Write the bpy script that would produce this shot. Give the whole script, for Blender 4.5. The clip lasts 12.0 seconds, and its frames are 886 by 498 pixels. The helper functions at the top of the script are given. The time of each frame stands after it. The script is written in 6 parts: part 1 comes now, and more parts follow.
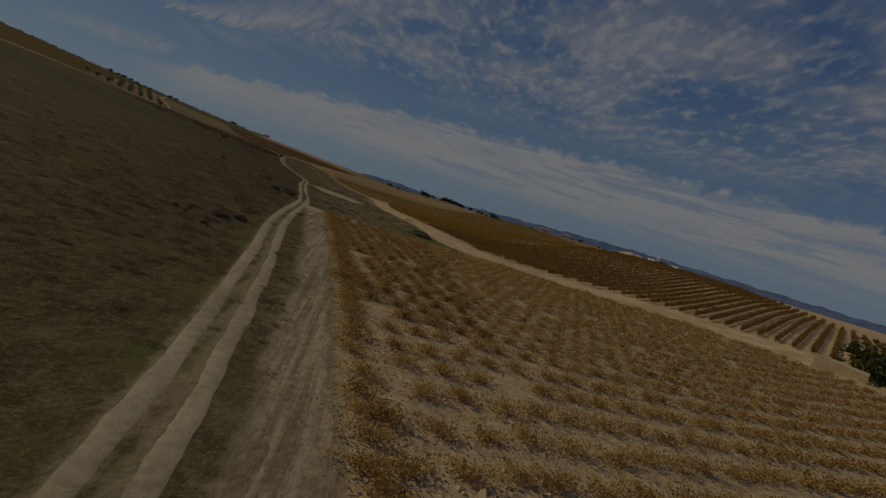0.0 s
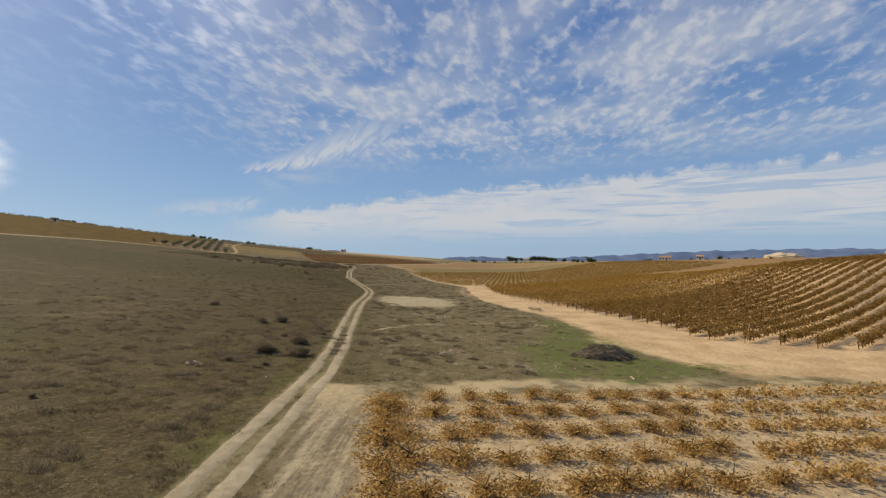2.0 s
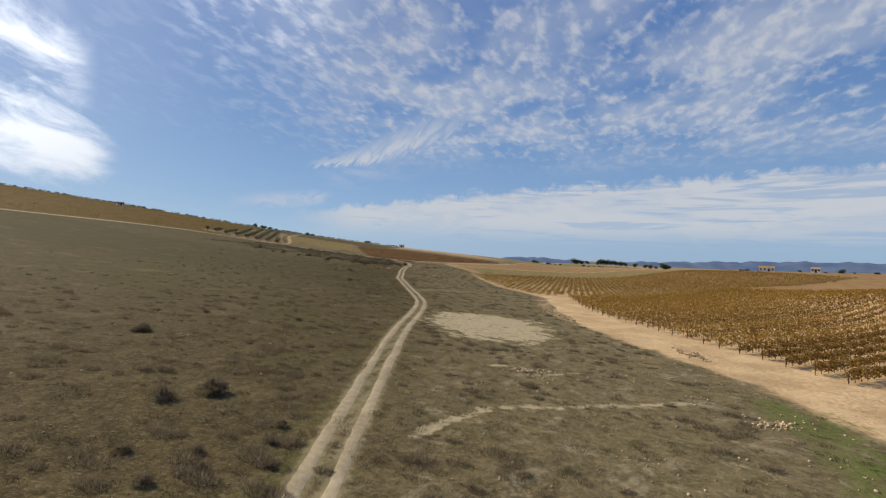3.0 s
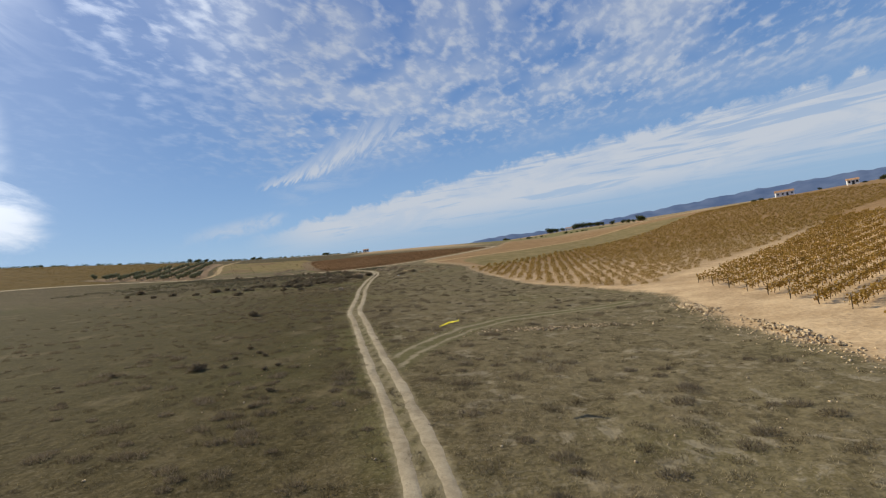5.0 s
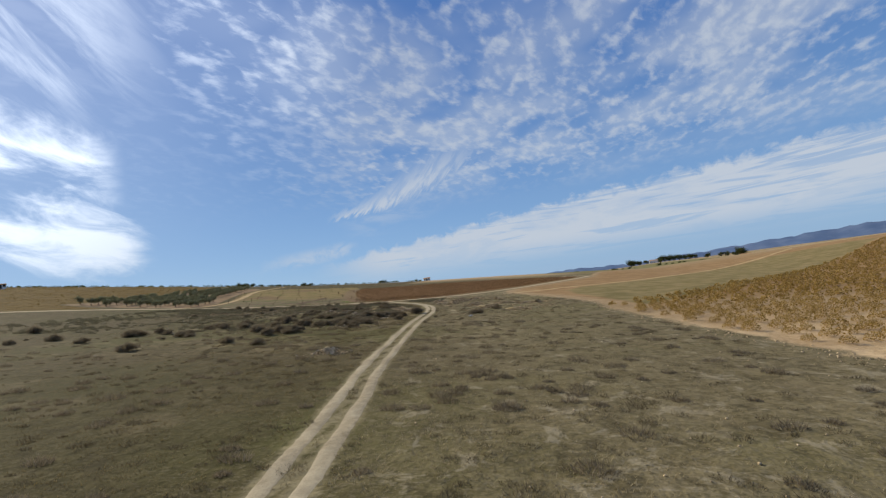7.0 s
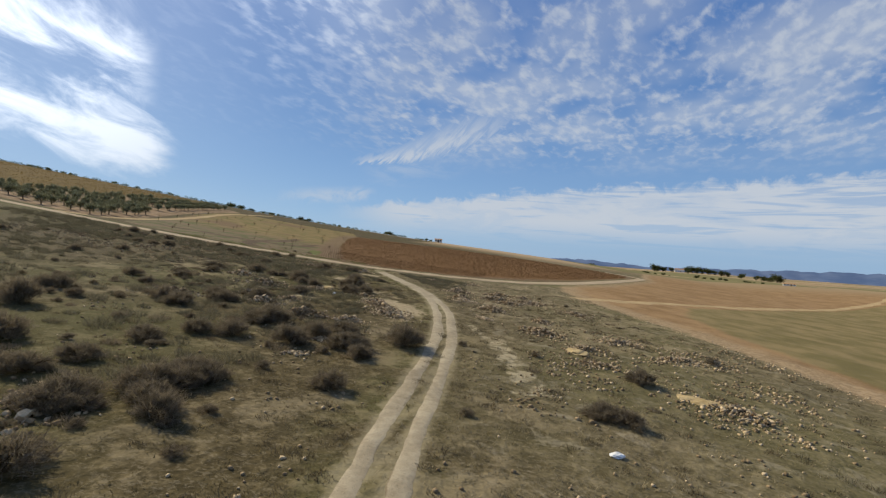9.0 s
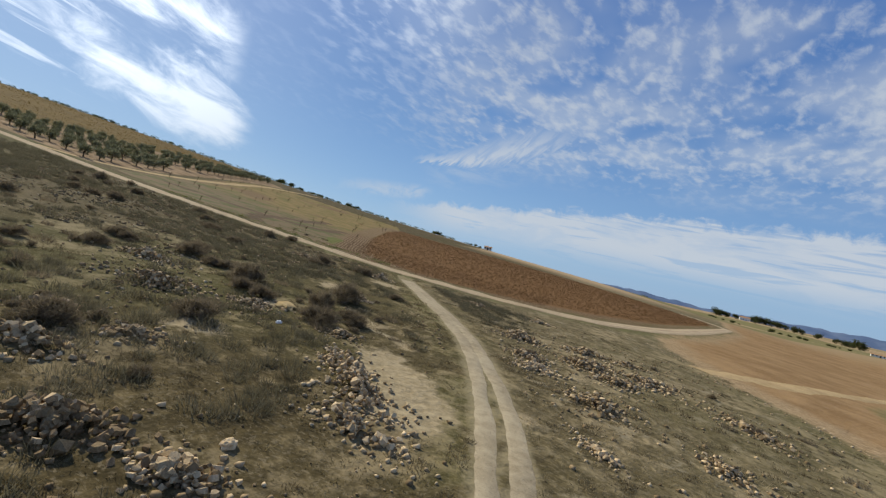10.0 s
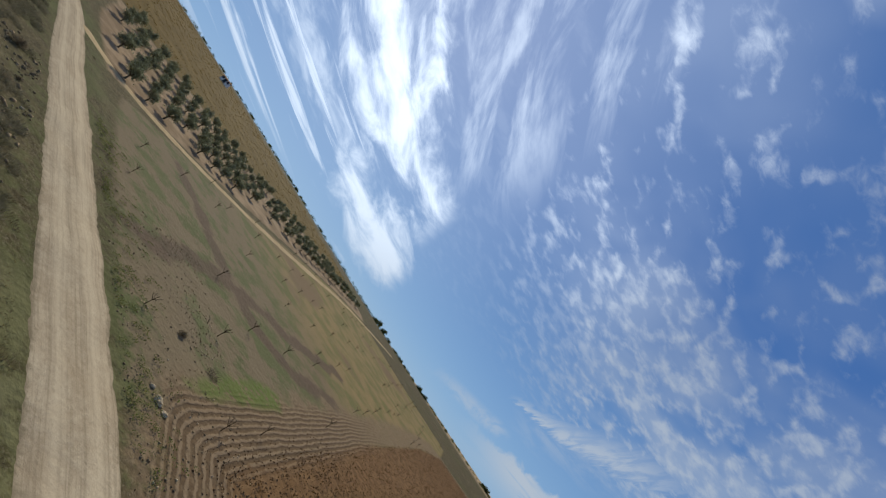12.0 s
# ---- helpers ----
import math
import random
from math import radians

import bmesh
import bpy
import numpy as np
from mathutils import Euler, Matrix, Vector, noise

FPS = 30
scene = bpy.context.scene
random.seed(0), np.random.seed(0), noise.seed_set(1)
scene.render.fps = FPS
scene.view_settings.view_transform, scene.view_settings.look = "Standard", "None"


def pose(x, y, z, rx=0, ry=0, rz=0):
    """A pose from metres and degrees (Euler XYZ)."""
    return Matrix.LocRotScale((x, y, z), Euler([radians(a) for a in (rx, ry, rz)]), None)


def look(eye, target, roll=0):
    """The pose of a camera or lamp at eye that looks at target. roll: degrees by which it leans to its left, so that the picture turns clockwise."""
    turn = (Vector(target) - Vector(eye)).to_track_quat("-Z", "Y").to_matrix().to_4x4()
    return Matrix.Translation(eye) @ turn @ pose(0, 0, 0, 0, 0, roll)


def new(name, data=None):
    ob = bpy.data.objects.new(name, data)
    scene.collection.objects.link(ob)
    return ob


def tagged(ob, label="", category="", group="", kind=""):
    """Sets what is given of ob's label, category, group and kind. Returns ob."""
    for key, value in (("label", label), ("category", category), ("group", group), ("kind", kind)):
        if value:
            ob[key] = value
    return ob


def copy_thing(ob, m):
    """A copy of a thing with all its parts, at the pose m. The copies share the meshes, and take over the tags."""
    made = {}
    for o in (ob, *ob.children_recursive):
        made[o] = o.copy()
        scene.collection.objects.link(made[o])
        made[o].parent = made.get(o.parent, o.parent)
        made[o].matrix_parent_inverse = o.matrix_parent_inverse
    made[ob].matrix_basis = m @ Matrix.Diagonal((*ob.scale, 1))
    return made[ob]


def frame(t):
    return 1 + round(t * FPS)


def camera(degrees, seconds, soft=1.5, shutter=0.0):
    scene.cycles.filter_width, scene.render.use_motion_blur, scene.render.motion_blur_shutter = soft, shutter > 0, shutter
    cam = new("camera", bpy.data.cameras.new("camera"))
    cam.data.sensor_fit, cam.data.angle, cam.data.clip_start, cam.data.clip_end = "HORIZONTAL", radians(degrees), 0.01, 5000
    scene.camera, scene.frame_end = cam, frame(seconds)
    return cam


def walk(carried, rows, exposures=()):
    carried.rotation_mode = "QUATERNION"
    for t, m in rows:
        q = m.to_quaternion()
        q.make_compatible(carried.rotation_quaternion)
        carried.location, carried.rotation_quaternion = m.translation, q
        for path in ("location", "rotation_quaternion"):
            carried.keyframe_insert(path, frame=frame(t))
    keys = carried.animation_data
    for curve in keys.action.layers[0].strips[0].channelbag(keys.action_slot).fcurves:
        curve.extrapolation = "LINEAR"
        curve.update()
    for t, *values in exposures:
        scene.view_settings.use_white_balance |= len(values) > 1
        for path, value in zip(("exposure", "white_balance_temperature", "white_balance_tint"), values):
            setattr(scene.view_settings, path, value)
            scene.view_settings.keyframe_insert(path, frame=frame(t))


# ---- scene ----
cam = camera(87.2, 12.0, soft=1.25)
PATH = [
    (0, (1.27, 1.59, 6.88), (2.99, 11.39, 5.89), 17.1),
    (0.5, (2.86, 11.02, 6.32), (3.45, 21.00, 6.20), 8.4),
    (0.8, (2.85, 17.99, 6.49), (3.41, 27.97, 6.77), 11.1),
    (1, (2.68, 23.10, 6.77), (2.97, 33.10, 6.82), 8.1),
    (1.5, (1.41, 37.14, 7.01), (1.31, 47.14, 7.11), 6.1),
    (2, (-0.30, 51.46, 7.22), (-0.68, 61.45, 7.46), -0.2),
    (2.5, (-2.51, 65.83, 7.64), (-3.36, 75.80, 7.74), 4.2),
    (2.7, (-3.44, 71.66, 7.75), (-4.84, 81.56, 7.92), 5.8),
    (4.3, (-13.91, 120.81, 7.67), (-15.48, 130.68, 7.71), -19.2),
    (4.5, (-15.11, 126.94, 7.83), (-16.51, 136.84, 7.76), -15.7),
    (5, (-18.22, 142.35, 7.93), (-19.18, 152.30, 7.93), -9.2),
    (5.5, (-21.22, 157.77, 7.68), (-22.41, 167.67, 6.98), 0.8),
    (6, (-24.24, 172.81, 6.80), (-25.36, 182.74, 6.59), 13.2),
    (6.5, (-27.45, 186.89, 6.31), (-29.62, 196.65, 5.96), 7.9),
    (7, (-31.24, 201.11, 6.79), (-33.43, 210.83, 7.67), -7.7),
    (7.2, (-32.70, 206.75, 7.17), (-35.01, 216.46, 7.75), -12.1),
    (8.8, (-43.95, 244.64, 8.91), (-46.13, 254.40, 9.02), 1.5),
    (9, (-45.28, 249.17, 9.05), (-47.76, 258.85, 9.14), 4.0),
    (9.5, (-48.62, 260.30, 9.11), (-51.24, 269.96, 9.08), 10.2),
    (10, (-52.08, 271.11, 9.37), (-55.54, 280.49, 9.42), 12.4),
    (10.5, (-56.29, 282.54, 9.70), (-59.60, 291.98, 10.01), 8.5),
    (10.8, (-59.43, 289.24, 9.75), (-63.33, 298.42, 10.50), 6.7),
    (11, (-60.97, 293.66, 9.97), (-65.06, 302.72, 11.05), 12.4),
    (11.5, (-65.01, 303.29, 11.84), (-70.04, 311.63, 14.12), 32.8),
    (12, (-70.13, 311.63, 14.86), (-76.97, 318.41, 17.45), 52.5),
]
walk(cam, [(t, look(eye, target, roll)) for t, eye, target, roll in PATH],
     exposures=[(0.0, -1.98, 7300, 10), (0.3, -1.3, 7300, 10), (0.6, -0.65, 7300, 10), (0.9, -0.17, 7300, 10), (1.2, 0.03, 7250, 10), (2.5, 0.0, 6900, 10), (5.0, 0.0, 6520, 9),
                (7.0, 0.0, 6320, 8), (9.0, 0.0, 6480, 8), (10.0, 0.0, 6380, 7), (10.8, 0.0, 5950, 5), (11.2, -0.10, 5880, 4), (11.6, -0.22, 5880, 4), (12.0, -0.24, 6060, 6)])

# ---- world and sun ----
SUN_YAW, SUN_UP, SKY = 66.0, 36.0, 0.11     # degrees to the left of +y, and above the horizon


class Nodes:
    """Short forms for the shader nodes used below."""

    def __init__(self, tree):
        self.t = tree
        tree.nodes.clear()

    def add(self, kind):
        return self.t.nodes.new(kind)

    def link(self, a, b):
        self.t.links.new(a, b)

    def put(self, socket, value):
        if isinstance(value, bpy.types.NodeSocket):
            self.link(value, socket)
        elif isinstance(value, (tuple, list)) and len(value) == 3 and socket.type == "RGBA":
            socket.default_value = (*value, 1)
        else:
            socket.default_value = value

    def math(self, op, a, b=0.0, c=0.0, clamp=False):
        n = self.add("ShaderNodeMath")
        n.operation, n.use_clamp = op, clamp
        for s, v in zip(n.inputs, (a, b, c)):
            self.put(s, v)
        return n.outputs[0]

    def vec(self, op, a, b=(0, 0, 0)):
        n = self.add("ShaderNodeVectorMath")
        n.operation = op
        self.put(n.inputs[0], a)
        self.put(n.inputs[1], b)
        return n.outputs[0]

    def scaled(self, v, s):
        n = self.add("ShaderNodeVectorMath")
        n.operation = "MULTIPLY"
        self.put(n.inputs[0], v)
        n.inputs[1].default_value = s if isinstance(s, tuple) else (s, s, s)
        return n.outputs[0]

    def noise(self, v, scale, detail=3.0, rough=0.55, warp=0.0):
        n = self.add("ShaderNodeTexNoise")
        self.put(n.inputs["Vector"], v)
        n.inputs["Scale"].default_value, n.inputs["Detail"].default_value = scale, detail
        n.inputs["Roughness"].default_value, n.inputs["Distortion"].default_value = rough, warp
        return n.outputs["Fac"]

    def step(self, x, a, b):
        n = self.add("ShaderNodeMapRange")
        n.interpolation_type = "SMOOTHSTEP"
        self.put(n.inputs["Value"], x)
        n.inputs["From Min"].default_value, n.inputs["From Max"].default_value = a, b
        return n.outputs["Result"]

    def mix(self, f, a, b):
        n = self.add("ShaderNodeMix")
        n.data_type = "RGBA"
        self.put(n.inputs[0], f)
        self.put(n.inputs[6], a)
        self.put(n.inputs[7], b)
        return n.outputs[2]

    def attr(self, name):
        n = self.add("ShaderNodeAttribute")
        n.attribute_name = name
        return n.outputs["Fac"]


sun = new("sun", bpy.data.lights.new("sun", "SUN"))
sun.data.energy, sun.data.angle, sun.data.color = 5.0, radians(0.6), (1.0, 0.90, 0.70)
cs = math.cos(radians(SUN_UP))
sun_way = Vector((-math.sin(radians(SUN_YAW)) * cs, math.cos(radians(SUN_YAW)) * cs, math.sin(radians(SUN_UP))))
sun.matrix_world = look(sun_way * 300, (0, 0, 0))

world = bpy.data.worlds.new("sky")
scene.world = world
world.use_nodes = True
w = Nodes(world.node_tree)
sky = w.add("ShaderNodeTexSky")
sky.sky_type, sky.sun_disc = "NISHITA", False
sky.sun_elevation, sky.sun_rotation = radians(SUN_UP), radians(-SUN_YAW)
sky.altitude, sky.air_density, sky.dust_density, sky.ozone_density = 700.0, 1.0, 0.6, 2.5
way = w.add("ShaderNodeTexCoord").outputs["Generated"]
split = w.add("ShaderNodeSeparateXYZ")
w.link(way, split.inputs[0])
up = w.math("MAXIMUM", split.outputs["Z"], 0.0)
over = w.math("ADD", up, 0.15)
flat = w.add("ShaderNodeCombineXYZ")
w.link(w.math("DIVIDE", split.outputs["X"], over), flat.inputs["X"])
w.link(w.math("DIVIDE", split.outputs["Y"], over), flat.inputs["Y"])
turned = w.add("ShaderNodeVectorRotate")
turned.rotation_type = "Z_AXIS"
w.link(flat.outputs[0], turned.inputs["Vector"])
turned.inputs["Angle"].default_value = radians(24)
# Bearing (degrees to the left of +y) and height (degrees) of each direction.
bearing = w.math("MULTIPLY", w.math("ARCTAN2", w.math("MULTIPLY", split.outputs["X"], -1.0), split.outputs["Y"]), 57.2958)
height = w.math("MULTIPLY", w.math("ARCSINE", split.outputs["Z"]), 57.2958)


def streaks(along, thick, seed, detail=6.0):
    """Cloud streaks drawn out along the bearing."""
    v = w.add("ShaderNodeCombineXYZ")
    w.link(w.math("MULTIPLY", bearing, along), v.inputs["X"])
    w.link(w.math("MULTIPLY", height, thick), v.inputs["Y"])
    v.inputs["Z"].default_value = seed
    return w.noise(v.outputs[0], 1.0, detail, 0.62, 0.5)


def over_line(*terms):
    """Degrees above a curve of height over bearing: base, slope and bend from a bearing on, towards falling or rising bearing."""
    at, way_on, base, slope, bend = terms
    d = w.math("MAXIMUM", w.math("MULTIPLY", w.math("SUBTRACT", bearing, at), way_on), -6.0)
    line = w.math("ADD", base, w.math("MULTIPLY", d, w.math("ADD", slope, w.math("MULTIPLY", d, bend))))
    return w.math("SUBTRACT", height, line), d


def both(*masks):
    out = masks[0]
    for k in masks[1:]:
        out = w.math("MULTIPLY", out, k)
    return out


def shifted(x, by, amount):
    """x moved up and down by a noise about its middle."""
    return w.math("ADD", x, w.math("MULTIPLY", w.math("SUBTRACT", by, 0.5), amount))


# High fleecy cloud in ranks that run along the valley, ending along a slanting edge.
layer = w.scaled(flat.outputs[0], (1.0, 0.58, 1.0))
broad = w.noise(flat.outputs[0], 2.0, 3.0, 0.5, 0.3)
puffs = w.noise(layer, 16.0, 1.5, 0.5, 0.3)
fleece = w.noise(w.scaled(turned.outputs[0], (1.0, 0.55, 1.0)), 40.0, 4.0, 0.62, 0.4)
high = w.math("ADD", w.math("MULTIPLY", puffs, 0.95), w.math("ADD", w.math("MULTIPLY", broad, 0.42), w.math("MULTIPLY", fleece, 0.52)))
high = w.math("SUBTRACT", high, w.math("MULTIPLY", w.step(height, 21.0, 40.0), 0.11))
edge_gap = w.math("SUBTRACT", bearing, w.math("ADD", 14.0, w.math("MULTIPLY", height, 0.90)))
edge_gap = shifted(edge_gap, broad, 34.0)
alto = w.math("MULTIPLY", w.step(high, 0.84, 1.24), 0.62)
alto = both(alto, w.math("SUBTRACT", 1.0, w.math("MULTIPLY", w.step(edge_gap, -12.0, 9.0), 0.92)), w.step(height, 9.6, 14.5))
# A thin veil joins the puffs.
veil = both(w.step(broad, 0.34, 0.66), w.step(height, 9.0, 17.0), w.step(edge_gap, 6.0, -16.0), w.math("SUBTRACT", 0.44, w.math("MULTIPLY", w.step(height, 20.0, 40.0), 0.34)))
alto = w.math("ADD", alto, w.math("MULTIPLY", veil, w.math("SUBTRACT", 1.0, alto)))
# A combed bank below them, sharp along its foot and pointed to the left.
foot, run = over_line(26.0, -1.0, 10.0, 0.14, 0.0085)
teeth = w.add("ShaderNodeCombineXYZ")
w.link(w.math("ADD", w.math("MULTIPLY", bearing, 1.1), w.math("MULTIPLY", height, 0.9)), teeth.inputs["X"])
w.link(w.math("MULTIPLY", height, 0.42), teeth.inputs["Y"])
teeth = w.noise(teeth.outputs[0], 1.0, 4.0, 0.6, 0.4)
thick = w.math("ADD", 0.7, w.math("MULTIPLY", w.step(run, 0.0, 14.0), 3.2))
rise_in = w.math("DIVIDE", shifted(foot, teeth, 2.6), thick)
comb = both(w.step(rise_in, -0.35, 0.12), w.step(rise_in, 1.25, 0.15), w.step(run, -0.6, 2.0), w.step(run, 23.0, 12.0), w.math("ADD", 0.45, w.math("MULTIPLY", w.step(teeth, 0.36, 0.62), 0.55)))
under = both(w.step(foot, -4.5, -0.5), w.step(foot, 1.5, -0.5), w.step(run, 0.0, 6.0), w.step(run, 26.0, 12.0), w.step(streaks(0.20, 0.6, 21.0, 5.0), 0.36, 0.66))
comb = w.math("MAXIMUM", comb, w.math("MULTIPLY", under, 0.42))
# Long sheets low over the horizon, with a lumpy top and thin blue slits.
top, run = over_line(23.0, -1.0, 5.5, 0.165, -0.0016)
lumps_top = streaks(0.42, 0.5, 9.0, 5.0)
low = w.step(shifted(top, lumps_top, -4.2), 0.4, -0.8)
slit = w.math("ADD", streaks(0.075, 1.05, 5.0, 4.0), w.math("MULTIPLY", w.step(run, 10.0, 55.0), -0.06))
low = both(low, w.math("ADD", 0.45, w.math("MULTIPLY", w.step(slit, 0.34, 0.46), 0.55)), w.step(height, 1.2, 5.0), w.step(run, -6.5, 4.0))
low = w.math("MULTIPLY", low, w.math("SUBTRACT", 1.0, w.math("MULTIPLY", w.step(streaks(0.10, 0.35, 33.0, 5.0), 0.52, 0.36), 0.25)))
shelf = both(w.step(w.math("ABSOLUTE", w.math("SUBTRACT", height, w.math("ADD", 6.0, w.math("MULTIPLY", w.math("SUBTRACT", 28.0, bearing), 0.12)))), 1.3, 0.1), w.step(bearing, 22.5, 25.0), w.step(bearing, 36.0, 29.0), w.step(lumps_top, 0.34, 0.6))
low = w.math("MAXIMUM", low, w.math("MULTIPLY", shelf, 0.55))
# Two bright banks towards the sun's side, drawn out to the left as they rise.
bank, run = over_line(45.0, 1.0, 8.4, 0.20, 0.0016)
second, run_up = over_line(47.0, 1.0, 16.0, 0.26, 0.004)


def bank_noise(line, along, across_it, seed):
    v = w.add("ShaderNodeCombineXYZ")
    w.link(w.math("MULTIPLY", bearing, along), v.inputs["X"])
    w.link(w.math("MULTIPLY", line, across_it), v.inputs["Y"])
    v.inputs["Z"].default_value = seed
    return w.noise(v.outputs[0], 1.0, 7.0, 0.60, 0.5)


body = bank_noise(bank, 0.17, 0.42, 2.0)
wide_in = w.math("ADD", w.math("MULTIPLY", w.step(run, -1.5, 4.5), 3.0), w.math("MULTIPLY", w.step(run, 8.0, 17.0), -2.0))
heap = w.step(w.math("SUBTRACT", shifted(w.math("ABSOLUTE", bank), body, -13.0), wide_in), 2.2, -3.4)
heap = both(heap, w.step(run, -1.2, 1.6), w.math("SUBTRACT", 1.0, w.math("MULTIPLY", w.step(run, 13.0, 22.0), 0.45)))
body_up = bank_noise(second, 0.12, 0.28, 7.0)
wide_up = w.math("ADD", 1.2, w.math("MULTIPLY", w.step(run_up, 0.0, 22.0), 5.2))
heap_up = w.step(w.math("SUBTRACT", shifted(w.math("ABSOLUTE", second), body_up, -24.0), w.math("MULTIPLY", wide_up, 0.7)), 3.0, -5.5)
heap_up = both(heap_up, w.step(run_up, -0.8, 3.0), w.step(height, 44.0, 30.0))
# Thin veils above them and long wisps further left.
veils = both(w.step(bank_noise(over_line(47.0, 1.0, 27.0, 0.75, 0.0)[0], 0.06, 0.16, 12.0), 0.44, 0.68), w.step(bearing, 40.0, 52.0), w.step(height, 17.0, 26.0), w.step(height, 60.0, 40.0))
wisp = both(w.step(bank_noise(over_line(60.0, 1.0, 12.0, 0.25, 0.0)[0], 0.05, 0.75, 16.0), 0.50, 0.64), w.step(bearing, 56.0, 66.0), w.step(height, 26.0, 15.0), w.step(height, 5.0, 9.0))
heap = w.math("MAXIMUM", w.math("MAXIMUM", heap, heap_up), w.math("MAXIMUM", w.math("MULTIPLY", veils, 0.45), w.math("MULTIPLY", wisp, 0.75)))
# Cloud added overhead, mostly out of view, so the sky's fill light is less blue.
overhead_fill = w.math("MULTIPLY", w.step(height, 56.0, 74.0), w.step(puffs, 0.25, 0.75))
alto = w.math("MAXIMUM", alto, w.math("MULTIPLY", overhead_fill, 0.8))
cover = w.math("MAXIMUM", w.math("MAXIMUM", alto, w.math("MULTIPLY", low, 0.87)), w.math("MAXIMUM", w.math("MULTIPLY", comb, 0.80), w.math("MULTIPLY", heap, 0.84)))
sunward = w.add("ShaderNodeVectorMath")
sunward.operation = "DOT_PRODUCT"
w.link(way, sunward.inputs[0])
sunward.inputs[1].default_value = sun_way
sunward = w.step(sunward.outputs["Value"], 0.72, 1.02)
glow = w.math("ADD", 0.76, w.math("MULTIPLY", sunward, 1.25))
back = w.add("ShaderNodeBackground")
back.inputs["Strength"].default_value = SKY
white = w.add("ShaderNodeCombineColor")
for s, v in zip(white.inputs, (6.9, 7.3, 8.0)):
    w.link(w.math("MULTIPLY", glow, v), s)
# The clear air keeps its blue down to the horizon.
clear = w.add("ShaderNodeCombineColor")
for s, v in zip(clear.inputs, (2.5, 4.15, 6.4)):
    s.default_value = v
deep = w.add("ShaderNodeCombineColor")
for s, v in zip(deep.inputs, (0.48, 1.42, 4.1)):
    s.default_value = v
air = w.mix(w.math("POWER", w.step(split.outputs["Z"], -0.12, 0.62), 0.8), clear.outputs[0], deep.outputs[0])
air = w.mix(0.80, sky.outputs[0], air)
air = w.mix(w.math("MULTIPLY", sunward, 0.12), air, white.outputs[0])
w.link(w.mix(cover, air, white.outputs[0]), back.inputs["Color"])
w.link(back.outputs[0], w.add("ShaderNodeOutputWorld").inputs[0])

# ---- lie of the land ----
GX = (-700, -450, -280, -150, -80, -35, 0, 40, 130, 260)
GY = (-100, 40, 110, 190, 260, 320, 420, 600, 900)
GZ = ((73.1, 44.5, 27.2, 12.6, 5, 0.4, -1.9, -3.4, -1.8, -4.6),
      (74, 47, 29.0, 13.6, 6, 1.6, -0.8, -1.9, 2.2, -1.6),
      (76.5, 49.3, 30.4, 13.6, 6, 1.8, -0.7, -1.8, 3.7, 1.9),
      (78, 51.5, 32.0, 13.7, 5.6, 1.6, -1.5, -2.1, 7.5, 8),
      (79, 55.3, 33.4, 13.2, 5.5, 2.1, -1, -2.4, 2.5, 5),
      (80, 57.0, 34.7, 13.1, 6, 3.3, 0.5, -1.5, 1, 5),
      (78, 55.6, 34.3, 14.8, 8.2, 5, 2.5, 0.7, 5.5, 8.5),
      (67, 46.6, 30.3, 18.1, 12.9, 9.2, 6.5, 3.5, 3.5, 4.5),
      (60, 42.7, 28.4, 17.6, 13, 9.3, 6, 2.5, -2, -4))


def slopes(values, steps):
    s = np.diff(values, axis=-1) / steps
    m = np.zeros_like(values)
    m[..., 0], m[..., -1] = s[..., 0], s[..., -1]
    same = s[..., 1:] * s[..., :-1] > 0
    m[..., 1:-1] = np.where(same, 2 * s[..., 1:] * s[..., :-1] / np.where(same, s[..., 1:] + s[..., :-1], 1), 0)
    return m


def cubic(t, h, a, b, ma, mb):
    return (2 * t**3 - 3 * t * t + 1) * a + (t**3 - 2 * t * t + t) * h * ma + (3 * t * t - 2 * t**3) * b + (t**3 - t * t) * h * mb


def rise(x, y):
    """Broad height of the land at x, y (arrays)."""
    gx, gy, gz = np.array(GX, float), np.array(GY, float), np.array(GZ, float).T
    x, y = np.broadcast_arrays(np.asarray(x, float), np.asarray(y, float))
    shape, x, y = x.shape, x.ravel(), y.ravel()
    xc, yc = x.clip(gx[0], gx[-1]), y.clip(gy[0], gy[-1])
    i = np.clip(np.searchsorted(gy, yc) - 1, 0, len(gy) - 2)
    m, h = slopes(gz, np.diff(gy)), np.diff(gy)
    col = cubic(((yc - gy[i]) / h[i]), h[i], gz[:, i], gz[:, i + 1], m[:, i], m[:, i + 1]).T
    j = np.clip(np.searchsorted(gx, xc) - 1, 0, len(gx) - 2)
    mx, hx, k = slopes(col, np.diff(gx)), np.diff(gx), np.arange(len(x))
    z = cubic((xc - gx[j]) / hx[j], hx[j], col[k, j], col[k, j + 1], mx[k, j], mx[k, j + 1])
    d = np.hypot(x - xc, y - yc)
    return (z + (-5 - z) * (1 - np.exp(-d / 500.0))).reshape(shape)


def relief(x, y):
    """Small hummocks, longer than the ground's cells."""
    a = np.sin(0.83 * x + 1.7 * np.sin(0.31 * y)) * np.sin(0.71 * y + 1.3 * np.sin(0.27 * x))
    b = np.sin(1.9 * x + 0.6 * y + 2.0 * np.sin(0.5 * x)) * np.sin(1.6 * y - 0.5 * x)
    calm = np.clip((x + 124) / 12, 0, 1) * np.clip((344 - y) / 10, 0, 1) * np.clip((46 - x) / 8, 0, 1)
    return calm * (0.05 * a + 0.022 * b)


